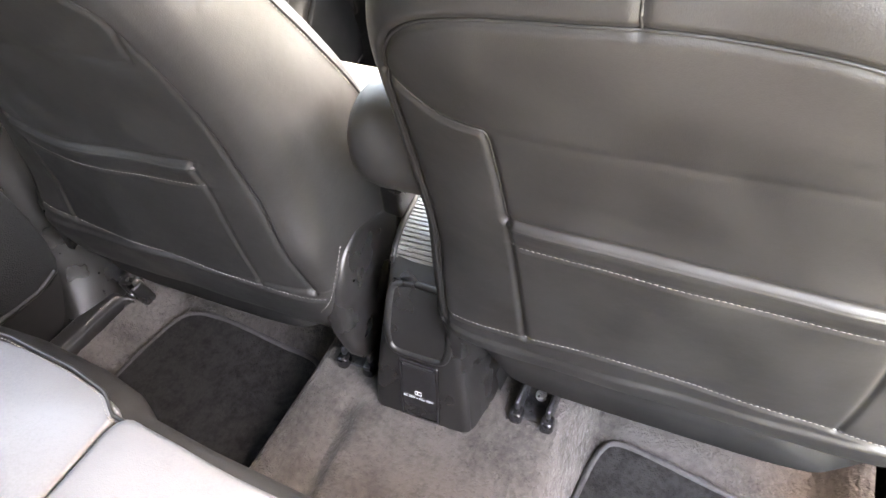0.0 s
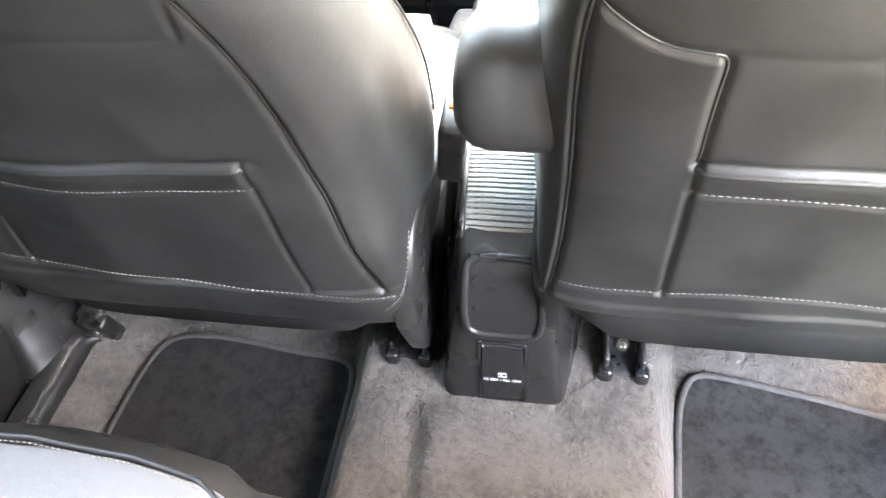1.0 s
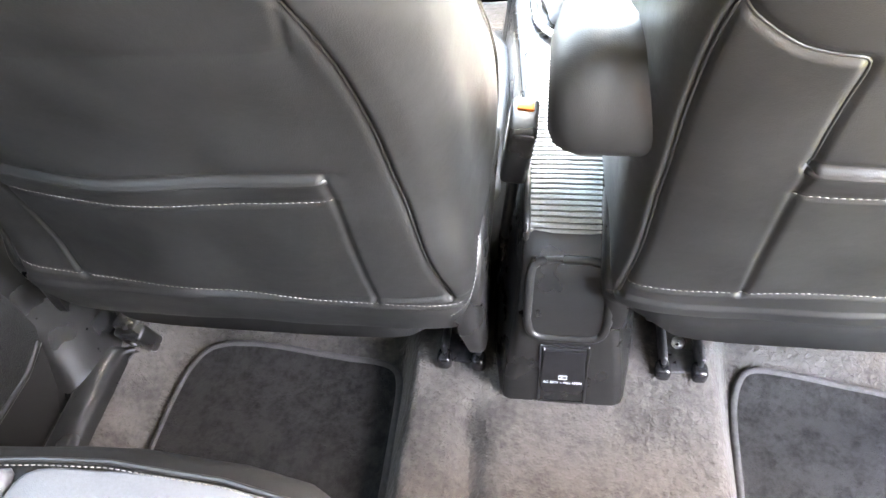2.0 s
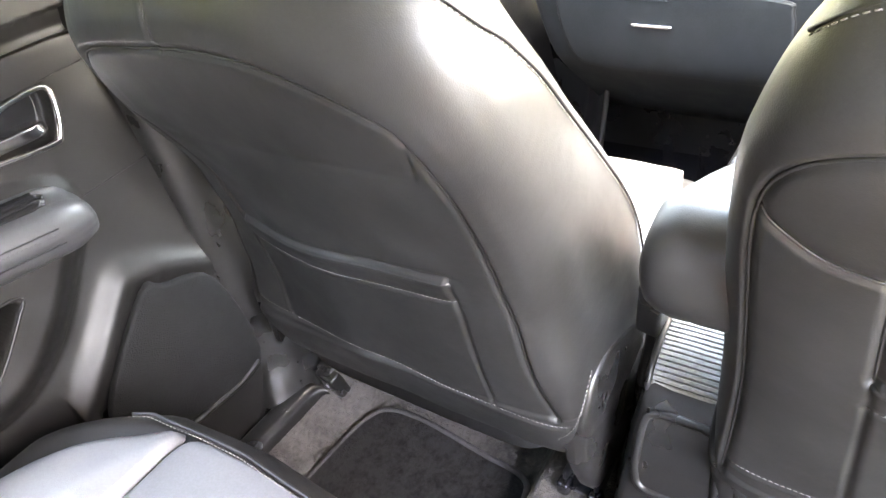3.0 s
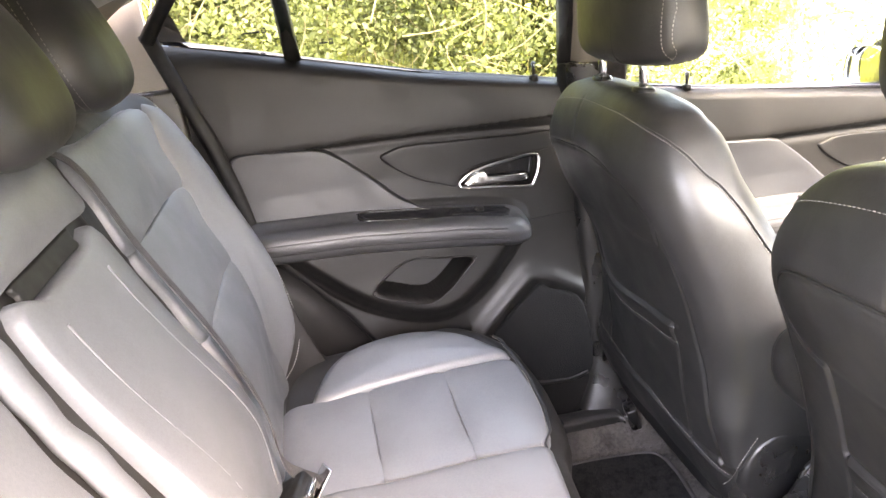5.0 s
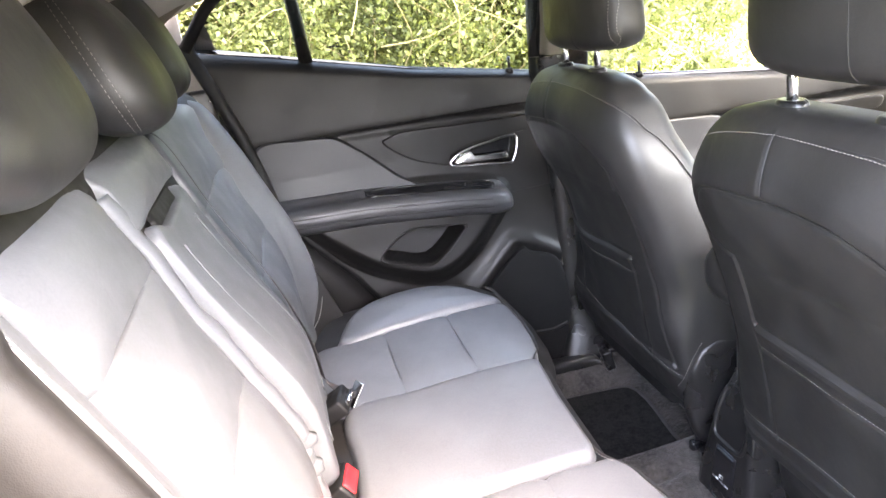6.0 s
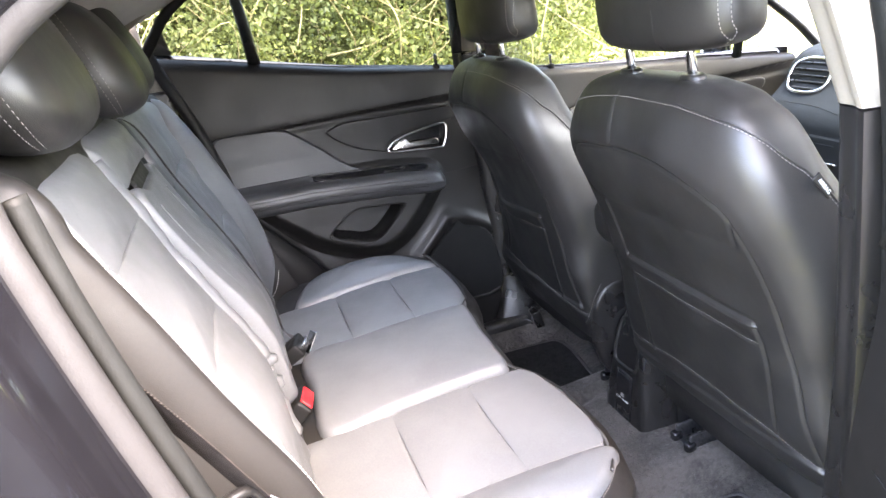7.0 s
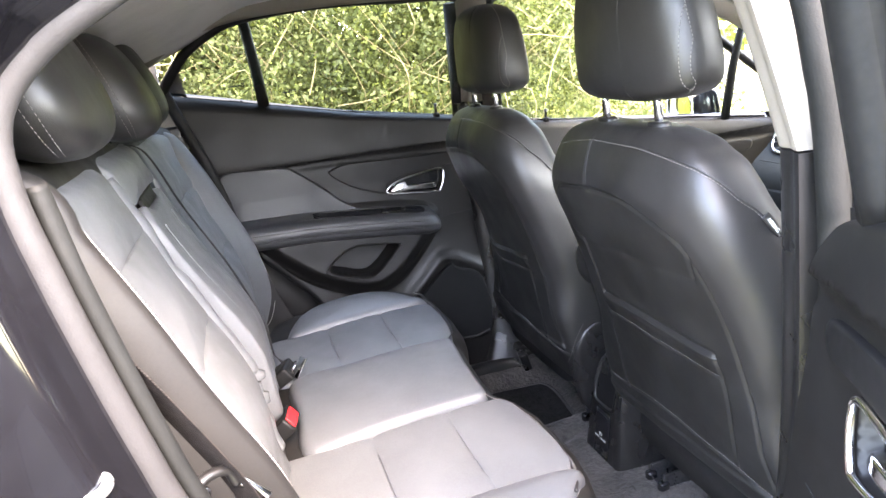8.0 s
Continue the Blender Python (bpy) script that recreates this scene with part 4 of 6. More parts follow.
def front_seat(label):
    S = thing("bucket_seat", label, "car seat", (SEAT_X, 1.2, 0.05), group="front seats of the car")
    back = part("backrest", backrest_mesh(), LEATHER, S)
    part("piping", tube(on_seat(ARCH, 0.0008), 0.0014, 8), LEATHER, back, "arched welt seam")
    part("flap_seam", tube(on_seat(FLAP, 0.0003), 0.0012, 8), LEATHER, back)
    part("pocket_fold", tube(on_seat(POCKET_TOP - (0, 0.006), -0.003), 0.0036, 10), LEATHER, back, "rolled edge of the map pocket")
    part("stitching", dashes(on_seat(HEM)), THREAD, back, "pale hem stitching")
    part("stitching", dashes(on_seat(POCKET_TOP - (0, 0.036)), r=0.0004), THREAD, back, "pale pocket stitching")
    part("stitching", join(dashes(crest())), THREAD, back, "pale stitching over the shoulders")
    part("crest_welt", tube(np.array(crest()) + (-0.0005, 0.0035, 0.0015), 0.0016, 6), LEATHER, back)
    part("tick_seam", tube(on_seat(TICK_L, -0.0004), 0.0014, 5), LEATHER, back)
    # headrest on two posts
    hc = (SEAT_X + 0.004, 0.920, 1.056, 0.166, 0.060, 0.212, -0.06, 3.3)
    head = part("headrest", headrest_mesh(*hc), LEATHER, S)
    for row in (0.90, 0.96):
        part("stitching", dashes(headrest_line(*hc[:3], row, *hc[3:]), r=0.0007), THREAD, head, "row of pale stitching")
    part("seam", tube(headrest_line(*hc[:3], 0.30, *hc[3:], lift=-0.001), 0.0012, 5), LEATHER, head)
    part("base_plate", pad([(SEAT_X - 0.085, 0.900), (SEAT_X + 0.085, 0.900), (SEAT_X + 0.092, 0.92), (SEAT_X + 0.08, 0.94), (SEAT_X - 0.08, 0.94), (SEAT_X - 0.092, 0.92)], lambda a, b, h: (a, b, 0.9575 - h), 0.003, 0.2), PLASTIC, head)
    for sx in (-0.0775, 0.0775):
        part("post", tube([(SEAT_X + sx, 0.913, 0.895), (SEAT_X + sx, 0.910, 0.94), (SEAT_X + sx, 0.908, 0.985)], 0.0068, 16), CHROME, head, "chrome post")
        part("post_collar", pad([(SEAT_X + sx + 0.024 * math.cos(a), 0.911 + 0.017 * math.sin(a)) for a in np.linspace(0, 6.28, 14)[:-1]], lambda a, b, h: (a, b, 0.912 + h), 0.010, 0.3), PLASTIC, S, "black plastic headrest collar")
    # cushion
    rows = [cushion_ring(y, SEAT_X, hw, zt, 0.20, bo) for y, hw, zt, bo in [(1.02, 0.20, 0.27, 0.0), (1.05, 0.25, 0.305, 0.01), (1.15, 0.300, 0.318, 0.028), (1.3, 0.316, 0.323, 0.034), (1.42, 0.318, 0.327, 0.034), (1.50, 0.312, 0.327, 0.026), (1.545, 0.290, 0.318, 0.004), (1.60, 0.262, 0.312, 0.0), (1.635, 0.245, 0.300, 0.0), (1.655, 0.20, 0.25, 0)]]
    cu = part("cushion", skin(rows), LEATHER, S, "black leather cushion")
    for x0, x1, far in ((-0.290, -0.208, 0.0), (-0.203, 0.203, 0.12), (0.208, 0.290, 0.0)):
        o = [(SEAT_X + x0, 1.17), (SEAT_X + x0, 1.25), (SEAT_X + x0, 1.46 + far), (SEAT_X + (x0 + x1) / 2, 1.50 + far), (SEAT_X + x1, 1.46 + far), (SEAT_X + x1, 1.25), (SEAT_X + x1, 1.17), (SEAT_X + (x0 + x1) / 2, 1.15)]
        part("cushion_panel", pad(o, lambda a, b, h: (a, b, 0.308 + 0.012 * step(b, 1.05, 1.45) + 0.034 * math.exp(-((abs((a - SEAT_X) / 0.296) - 0.78) / 0.16) ** 2) + h), 0.012, 0.14, 0.006, base=-0.03), LEATHER_GREY, S, "grey leather cushion panel")
    # side shields
    for sg in (-1, 1):
        shield = smooth_line([(0.999, 0.285), (0.998, 0.320), (1.003, 0.350), (1.03, 0.388), (1.09, 0.398), (1.28, 0.340), (1.45, 0.29), (1.46, 0.22), (1.2, 0.19), (1.06, 0.165), (1.025, 0.175), (1.005, 0.23)], 4, True)
        if sg < 0:
            shield = np.array([(a, max(b, 0.24)) for a, b in shield])
        sh = part("side_shield", pad(shield, lambda a, b, h: (SEAT_X + sg * (seat_side(a, b) + h), a, b), 0.006, 0.12, 0.0, base=-0.012), PLASTIC, S, "black plastic side shield")
        if sg > 0:
            part("stitching", dashes([(SEAT_X + sg * (seat_side(a, b) + 0.0005), a, b) for a, b in smooth_line([(1.02, 0.40), (1.000, 0.362), (0.992, 0.325), (0.992, 0.29)], 8)]), THREAD, S, "pale stitching beside the shield")
        part("screw_cap", cylinder((SEAT_X + sg * 0.272, 1.05, 0.30), (SEAT_X + sg * 0.281, 1.05, 0.30), 0.009), GLOSS, sh)
    # underframe and rails
    part("underframe", box(SEAT_X - 0.21, SEAT_X + 0.21, 1.10, 1.48, 0.115, 0.23, 0.01), PLASTIC, S)
    return S


def seat_rail(S, x, y0):
    """One steel slide under a seat, from y0 forwards."""
    bpy.context.view_layer.update()
    r = part("rail", join(box(x - 0.027, x - 0.020, y0, 1.56, 0.098, 0.138, 0.003), box(x + 0.020, x + 0.027, y0, 1.56, 0.098, 0.138, 0.003), box(x - 0.023, x + 0.023, y0, 1.56, 0.096, 0.106, 0.002)), STEEL, S, "dark steel seat rail")
    r.matrix_parent_inverse = S.matrix_world.inverted()
    for k in (-0.0235, 0.0235):
        part("end_cap", box(x + k - 0.010, x + k + 0.010, y0 - 0.012, y0 + 0.012, 0.096, 0.122, 0.007, 3), GLOSS, r, "black plastic end cap")
    for yy in (0.045, 0.085):
        part("bolt", cylinder((x, y0 + yy, 0.104), (x, y0 + yy, 0.114), 0.0085, 12), ZINC, r)


seat_right = front_seat("black leather driver's seat with map pocket and raised headrest")
passenger_cover()
seat_left = front_seat("black leather passenger seat with a slack map pocket and headrest")
pivot = Vector((SEAT_X, 0.88, 0.80))
seat_left.matrix_basis = Matrix.Translation(pivot) @ pose(0, 0, 0, -2.0) @ Matrix.Translation(Vector(seat_left.location) - pivot)
seat_right.location.x += 0.702
seat_rail(seat_left, -0.106, 1.028)
seat_rail(seat_left, -0.560, 1.130)
seat_rail(seat_right, 0.186, 1.032)
seat_rail(seat_right, 0.560, 1.170)

# tag and recliner knob on the driver's seat's outer side
tag_at = Matrix(((0, 0, 1, SEAT_X + 0.9675), (0.62, 0.785, 0, 0.957), (-0.785, 0.62, 0, 0.787), (0, 0, 0, 1)))
bpy.context.view_layer.update()
tag = part("airbag_tag", turned(box(-0.020, 0.020, -0.0065, 0.0065, -0.002, 0.0012, 0.0012), tag_at), LEATHER, seat_right, "small black sewn tag")
tag.matrix_parent_inverse = seat_right.matrix_world.inverted()
words("tag_print", "AIRBAG", 0.0078, tag_at @ Matrix.Translation((0, -0.0028, 0.0014)), WHITE_PRINT, tag, "white lettering")
knob = part("recliner_knob", cylinder((0.612, 1.035, 0.345), (0.640, 1.035, 0.345), 0.036, 32), PLASTIC, seat_right, "round recliner knob")
knob.matrix_parent_inverse = seat_right.matrix_world.inverted()
part("knob_ring", tube([(0.638, 1.035 + 0.034 * math.cos(a), 0.345 + 0.034 * math.sin(a)) for a in np.linspace(0, 2 * math.pi, 40, endpoint=False)], 0.004, 8, closed=True), CHROME, knob, "bright ring")

# fold-down armrest of the driver's seat
rows = []
for x, e in [(0.000, 0.0), (0.004, 0.55), (0.012, 0.86), (0.022, 1.0), (0.033, 1.0), (0.0365, 0.975), (0.040, 1.0), (0.052, 1.0), (0.055, 0.982), (0.058, 1.0), (0.066, 1.0), (0.070, 0.97), (0.072, 0.97), (0.076, 1.0), (0.098, 1.0), (0.104, 0.92)]:
    ring = []
    for a in np.linspace(0, 2 * math.pi, 40, endpoint=False):
        c, s = math.cos(a), math.sin(a)
        y = 1.015 + (0.055 if c < 0 else 0.0) * c + (0.30 * c if c > 0 else 0)
        r = 0.062 if c < 0 else 0.062 - 0.018 * c
        k = 0.55 + 0.45 * e
        ring.append((x * 1.28 - 0.002 + 0.045 * max(0, c) ** 2 * (1 - x / 0.104), 1.02 + (y - 1.02) * (0.8 + 0.2 * e), 0.585 - 0.072 * max(0, c) + r * k * np.sign(s) * abs(s) ** 0.75))
    rows.append(ring)
pa = part("centre_armrest", skin(rows), LEATHER, seat_right, "folding armrest with pale edge stitching")
pa.matrix_parent_inverse = seat_right.matrix_world.inverted()
part("stitching", dashes([(0.0185, 1.02 + 0.058 * math.cos(a) * 0.97, 0.585 + 0.0605 * math.sin(a)) for a in np.linspace(1.4, 4.9, 50)]), THREAD, pa, "pale edge stitching")
part("pivot", cylinder((0.118, 1.02, 0.585), (0.150, 1.02, 0.585), 0.03), PLASTIC, pa)
part("seam_band", tube([(0.0885, 1.02 + 0.0565 * math.cos(a), 0.585 + 0.062 * math.sin(a)) for a in np.linspace(1.4, 4.9, 40)], 0.0018, 6), LEATHER, pa)

# ---------------------------------------------------------------- centre console
con = thing("centre_console", "black plastic centre console with a ribbed roller shutter and rear socket", "console", (0.03, 1.0, 0.09))


CX = 0.030
rows = []
prof = [(0.978, 0.085), (0.980, 0.10), (0.988, 0.16), (0.996, 0.22), (1.006, 0.27), (1.022, 0.315), (1.040, 0.345), (1.062, 0.362), (1.12, 0.378), (1.25, 0.392), (1.45, 0.395), (1.70, 0.40), (1.80, 0.42)]
for y, z in prof:
    hw = 0.072 - 0.024 * step(z, 0.09, 0.34) + 0.035 * step(y, 1.08, 1.5)
    base_hw = hw + 0.012 + 0.10 * (z - 0.085)
    ring = [(CX - base_hw - 0.012, max(y, 0.978) + 0.10 * (y < 1.06), 0.07), (CX - hw - 0.010, y + 0.012, z - 0.012), (CX - hw - 0.003, y + 0.003, z - 0.002), (CX - hw + 0.006, y, z)]
    ring += [(CX + k * (hw - 0.006), y, z) for k in np.linspace(-0.8, 0.8, 5)]
    ring += [(CX + hw - 0.006, y, z), (CX + hw + 0.003, y + 0.003, z - 0.002), (CX + hw + 0.010, y + 0.012, z - 0.012), (CX + base_hw + 0.012, max(y, 0.978) + 0.10 * (y < 1.06), 0.07)]
    rows.append(ring)
body = part("body", skin(rows, caps=False, closed=False), PLASTIC, con)
sides = part("side_wall", join(*[(lambda s: skin([[(CX + s * (0.074 - 0.024 * step(z, 0.09, 0.34) + 0.035 * step(y, 1.08, 1.5) + 0.004), y + 0.006, z - 0.004), (CX + s * (0.086 + 0.03 * step(y, 1.0, 1.4)), y + 0.04, 0.5 * (z + 0.07)), (CX + s * (0.092 + 0.035 * step(y, 1.0, 1.4)), y + 0.05, 0.07)] for y, z in prof], caps=False, closed=False))(s) for s in (-1, 1)]), PLASTIC, con)


def face(a, b, h):
    """On the console's rear face: a across, b up."""
    y = float(np.interp(b, [p[1] for p in prof], [p[0] for p in prof]))
    return (CX + a, y - h, b - 0.15 * h)


frame_line = smooth_line([(-0.043, 0.320), (-0.046, 0.28), (-0.046, 0.25), (-0.036, 0.229), (0.0, 0.226), (0.036, 0.229), (0.046, 0.25), (0.046, 0.28), (0.043, 0.320), (0.030, 0.330), (0.0, 0.332), (-0.030, 0.330)], 5, True)
bz = part("bin_frame", tube([face(a, b, 0.001) for a, b in frame_line], 0.0055, 8, closed=True), PLASTIC, con, "raised rounded frame")
part("bin_face", pad(frame_line, lambda a, b, h: face(a, b, h), 0.002, 0.1), PLASTIC, con)
sock = smooth_line([(-0.029, 0.106), (-0.029, 0.150), (-0.029, 0.207), (-0.026, 0.211), (0.0, 0.212), (0.026, 0.211), (0.029, 0.207), (0.029, 0.150), (0.029, 0.106), (0.026, 0.102), (0.0, 0.101), (-0.026, 0.102)], 4, True)
part("socket_frame", tube([face(a, b, 0.0005) for a, b in sock], 0.0022, 6, closed=True), GLOSS, con, "thin gloss frame")
flap = part("socket_flap", pad([(-0.026, 0.126), (-0.026, 0.203), (-0.022, 0.208), (0.022, 0.208), (0.026, 0.203), (0.026, 0.126), (0.0, 0.124)], lambda a, b, h: face(a, b, h), 0.004, 0.1), GLOSS, con, "gloss black hinged socket cover")


lean = math.degrees(math.atan2(0.010, 0.06))
words("socket_print", "AC 230V ~ Max 150W", 0.0052, Matrix.Translation(face(0.0, 0.146, 0.0053)) @ pose(0, 0, 0, 90 - lean), WHITE_PRINT, flap, "small white printed rating")
part("socket_symbol", join(tube([face(a, b, 0.0052) for a, b in [(-0.005, 0.1545), (0.005, 0.1545), (0.005, 0.1605), (-0.005, 0.1605)]], 0.0006, 4, closed=True), tube([face(-0.0015, 0.1545, 0.0052), face(-0.0015, 0.1605, 0.0052)], 0.0006, 4)), WHITE_PRINT, flap, "white plug symbol")
# roller shutter
track = smooth_line([(1.046, 0.330), (1.052, 0.350), (1.066, 0.366), (1.10, 0.380), (1.17, 0.392), (1.26, 0.400), (1.315, 0.402)], 10)
track = even(track, 0.0066)
shut = thing("roller_shutter", "ribbed grey-black roller shutter over the console's bin", "shutter", (CX, 1.2, 0.38))
slat_mesh = None
for i in range(len(track) - 1):
    (y0, z0), (y1, z1) = track[i], track[i + 1]
    a = math.atan2(z1 - z0, y1 - y0)
    if slat_mesh is None:
        prf = [(-0.0027, -0.004), (-0.0027, 0.0006), (-0.0017, 0.0018), (0.0017, 0.0018), (0.0027, 0.0006), (0.0027, -0.004)]
        slat_mesh = mesh_of(*skin([[(x, p, q - 0.0012 * (abs(x) > 0.04)) for p, q in prf] for x in (-0.0465, -0.044, -0.02, 0.02, 0.044, 0.0465)]), smooth=False)
        slat_mesh.materials.append(SLAT)
    ob = new("slat", slat_mesh)
    ob.matrix_basis = Matrix.Translation((CX, (y0 + y1) / 2, (z0 + z1) / 2 + 0.002)) @ pose(0, 0, 0, math.degrees(a)) @ Matrix.Diagonal((1 + 0.9 * max(0.0, y0 - 1.06), 1, 1, 1))
    ob.parent = shut
    ob.matrix_parent_inverse = Matrix.Translation(-Vector(shut.location))
for sg in (-1, 1):
    part("shutter_rail", tube([(CX + sg * 0.0505 * (1 + 0.9 * max(0.0, y - 1.06)), y, z + 0.003) for y, z in track], 0.0042, 8), PLASTIC, con, "raised console edge")

# gear lever in its gaiter and the front of the console
gear = thing("gear_lever", "gear lever with a creased grey leather gaiter", "gear lever", (0.045, 1.445, 0.40))
rows = []
for k in np.linspace(0, 1, 14):
    r = 0.062 - 0.044 * k ** 0.8 + 0.006 * math.sin(k * 22)
    rows.append([(0.045 + r * (1 + 0.10 * math.sin(5 * a + 6 * k)) * math.cos(a), 1.445 - 0.03 * k + r * 1.15 * (1 + 0.1 * math.sin(4 * a - 5 * k)) * math.sin(a), 0.40 + 0.12 * k) for a in np.linspace(0, 2 * math.pi, 40, endpoint=False)])
part("gaiter", skin(rows), LEATHER_GREY, gear, "creased leather gaiter")
part("knob", headrest_mesh(0.045, 1.41, 0.565, 0.024, 0.026, 0.075, 0, 2.0), LEATHER, gear)
part("surround", tube([(0.045 + 0.075 * math.cos(a), 1.445 + 0.10 * math.sin(a), 0.402) for a in np.linspace(0, 2 * math.pi, 40, endpoint=False)], 0.006, 8, closed=True), CHROME, gear, "satin chrome gaiter ring")

# front belt buckle on its stalk
fb = thing("front_belt_buckle", "black front seat belt buckle with an orange button on a stalk", "belt buckle", (-0.045, 1.06, 0.35))
part("buckle", turned(box(-0.015, 0.015, -0.026, 0.026, -0.075, 0.020, 0.006, 3), Matrix.Translation((-0.028, 1.10, 0.463)) @ pose(0, 0, 0, 14, 8, 0)), PLASTIC, fb)
part("button", turned(box(-0.009, 0.009, 0.006, 0.020, 0.015, 0.0218, 0.002), Matrix.Translation((-0.028, 1.10, 0.463)) @ pose(0, 0, 0, 14, 8, 0)), ORANGE, fb, "orange release button")
part("stalk", tube(smooth_line([(-0.030, 1.11, 0.45), (-0.040, 1.115, 0.36), (-0.050, 1.11, 0.28), (-0.054, 1.10, 0.20)], 6), 0.007, 8), PLASTIC, fb)

# ---------------------------------------------------------------- dashboard
dash = thing("dashboard", "dark grey dashboard with a glove box and round-cornered vent", "dashboard", (0, 2.05, 0.5))
PROFILE = smooth_line([(2.20, 0.10), (2.12, 0.16), (2.03, 0.25), (1.975, 0.31), (1.952, 0.36), (1.940, 0.45), (1.935, 0.52), (1.940, 0.55), (1.960, 0.580), (1.990, 0.605), (2.03, 0.64), (2.06, 0.69), (2.12, 0.725), (2.25, 0.735)], 4)
rows = []
for k, x, back in [(0, -0.640, 0.24), (1, -0.638, 0.05), (2, -0.632, 0.012)] + [(3, x, 0.0) for x in np.linspace(-0.62, 0.62, 39)] + [(4, 0.632, 0.012), (5, 0.638, 0.05), (6, 0.640, 0.24)]:
    bow = 0.036 * (1 - (x / 0.73) ** 2)
    rows.append([(x * (1 - 0.11 * (1 - step(z, 0.16, 0.56))), max(y - bow, min(y - bow + back, 2.25)), z) for y, z in PROFILE])
part("body", skin(rows, caps=False, closed=False), DASH, dash)
gb = smooth_line([(-0.555, 0.49), (-0.553, 0.42), (-0.525, 0.345), (-0.48, 0.322), (-0.30, 0.318), (-0.10, 0.316), (-0.068, 0.335), (-0.06, 0.42), (-0.065, 0.48), (-0.09, 0.502), (-0.30, 0.512), (-0.52, 0.508)], 5, True)


def dash_face(a, b, h):
    y = float(np.interp(b, PROFILE[:, 1], PROFILE[:, 0])) - 0.036 * (1 - (a / 0.73) ** 2)
    return (a, y - h, b)


gbo = part("glove_box_lid", pad(gb, dash_face, 0.006, 0.03, 0.0, rings=8), DASH, dash, "dark glove box lid")
part("lid_joint", tube([dash_face(a, b, 0.001) for a, b in gb], 0.0022, 6, closed=True), RUBBER_BLACK, gbo)
scoop = smooth_line([(-0.383, 0.470), (-0.378, 0.446), (-0.360, 0.436), (-0.335, 0.435), (-0.305, 0.436), (-0.290, 0.446), (-0.287, 0.470), (-0.300, 0.476), (-0.335, 0.477), (-0.370, 0.476)], 4, True)
lat = part("glove_box_latch", pad(scoop, lambda a, b, h: dash_face(a, b, h + 0.006 - 0.010 * (b - 0.435) / 0.04), 0.0012, 0.1), RUBBER_BLACK, gbo, "recessed finger latch")
part("latch_lip", tube([dash_face(a, 0.437 + 0.3 * (a + 0.335) ** 2, 0.010) for a in np.linspace(-0.378, -0.292, 14)], 0.0035, 8), CHROME, lat, "bright lower lip")
part("latch_crease", tube([dash_face(a, 0.492, 0.0065) for a in np.linspace(-0.383, -0.300, 10)], 0.0016, 6), DASH, lat)
part("top_seam", tube([dash_face(a, 0.590 - 0.03 * step(a, -0.45, -0.15), 0.0003) for a in np.linspace(-0.612, 0.0, 30)], 0.0012, 5), RUBBER_BLACK, dash)
part("kick_panel", sheet(lambda u, v: (-0.60 + 0.09 * u, 2.10 - 0.10 * u * u + 0.10 * v, 0.04 + 0.26 * v), np.linspace(0, 1, 8), np.linspace(0, 1, 6), thick=(0.01, 0.01, 0)), SOFT, dash, "grey kick panel beside the footwell")
VX, VZ = -0.515, 0.662
vent = part("vent_ring", tube([dash_face(VX + 0.085 * np.sign(math.cos(a)) * abs(math.cos(a)) ** 0.7, VZ + 0.045 * np.sign(math.sin(a)) * abs(math.sin(a)) ** 0.7, 0.006) for a in np.linspace(0, 2 * math.pi, 48, endpoint=False)], 0.006, 8, closed=True), CHROME, dash, "chrome vent surround")
part("vent_recess", pad([(VX + 0.082 * math.cos(a), VZ + 0.043 * math.sin(a)) for a in np.linspace(0, 6.28, 24)[:-1]], lambda a, b, h: dash_face(a, b, h), 0.003, 0.1), RUBBER_BLACK, vent)
for k in range(5):
    part("vent_slat", tube([dash_face(a, VZ + 0.017 * (k - 2), 0.008) for a in np.linspace(VX - 0.07, VX + 0.07, 8)], 0.004, 6, flat=0.6), PLASTIC, vent)


# ---------------------------------------------------------------- rear bench
def cushion_top(x, y):
    """Height of the bench's black base."""
    z = 0.372 + 0.018 * step(y, 0.30, 0.62)
    bowl = 0.012 * (math.exp(-((abs(x) - 0.56) / 0.06) ** 2) - 0.6 * math.exp(-((abs(x) - 0.31) / 0.14) ** 2))
    return z + bowl


FRONT_EDGE = ([-0.68, -0.60, -0.50, -0.42, -0.36, -0.255, -0.19, -0.16, -0.06, 0.03, 0.14, 0.17, 0.215, 0.282, 0.369, 0.44, 0.507, 0.60, 0.68], [0.60, 0.68, 0.748, 0.758, 0.762, 0.755, 0.742, 0.722, 0.712, 0.708, 0.704, 0.712, 0.740, 0.757, 0.757, 0.745, 0.724, 0.67, 0.60])
bench = thing("rear_bench", "rear bench cushion with grey leather panels and black edges", "car seat", (0, 0.5, 0.2))
rows = []
for x in np.linspace(-0.68, 0.68, 110):
    fy = float(np.interp(x, *FRONT_EDGE))
    side = step(abs(x), 0.60, 0.68)
    ring = []
    for y in np.linspace(0.20, fy - 0.045, 24):
        ring.append((x, y, cushion_top(x, y) - 0.10 * side ** 2))
    zt = cushion_top(x, fy - 0.045) - 0.10 * side ** 2
    for a in np.linspace(10, 90, 9):
        ring.append((x, fy - 0.045 + 0.05 * math.sin(radians(a)), zt - 0.05 * (1 - math.cos(radians(a)))))
    for k in np.linspace(0.1, 1, 8):
        ring.append((x, fy + 0.006 - 0.05 * k * k, zt - 0.05 - 0.24 * k))
    rows.append(ring)
base_c = part("base", skin(rows, caps=False, closed=False), LEATHER_BENCH, bench, "black leather cushion base")


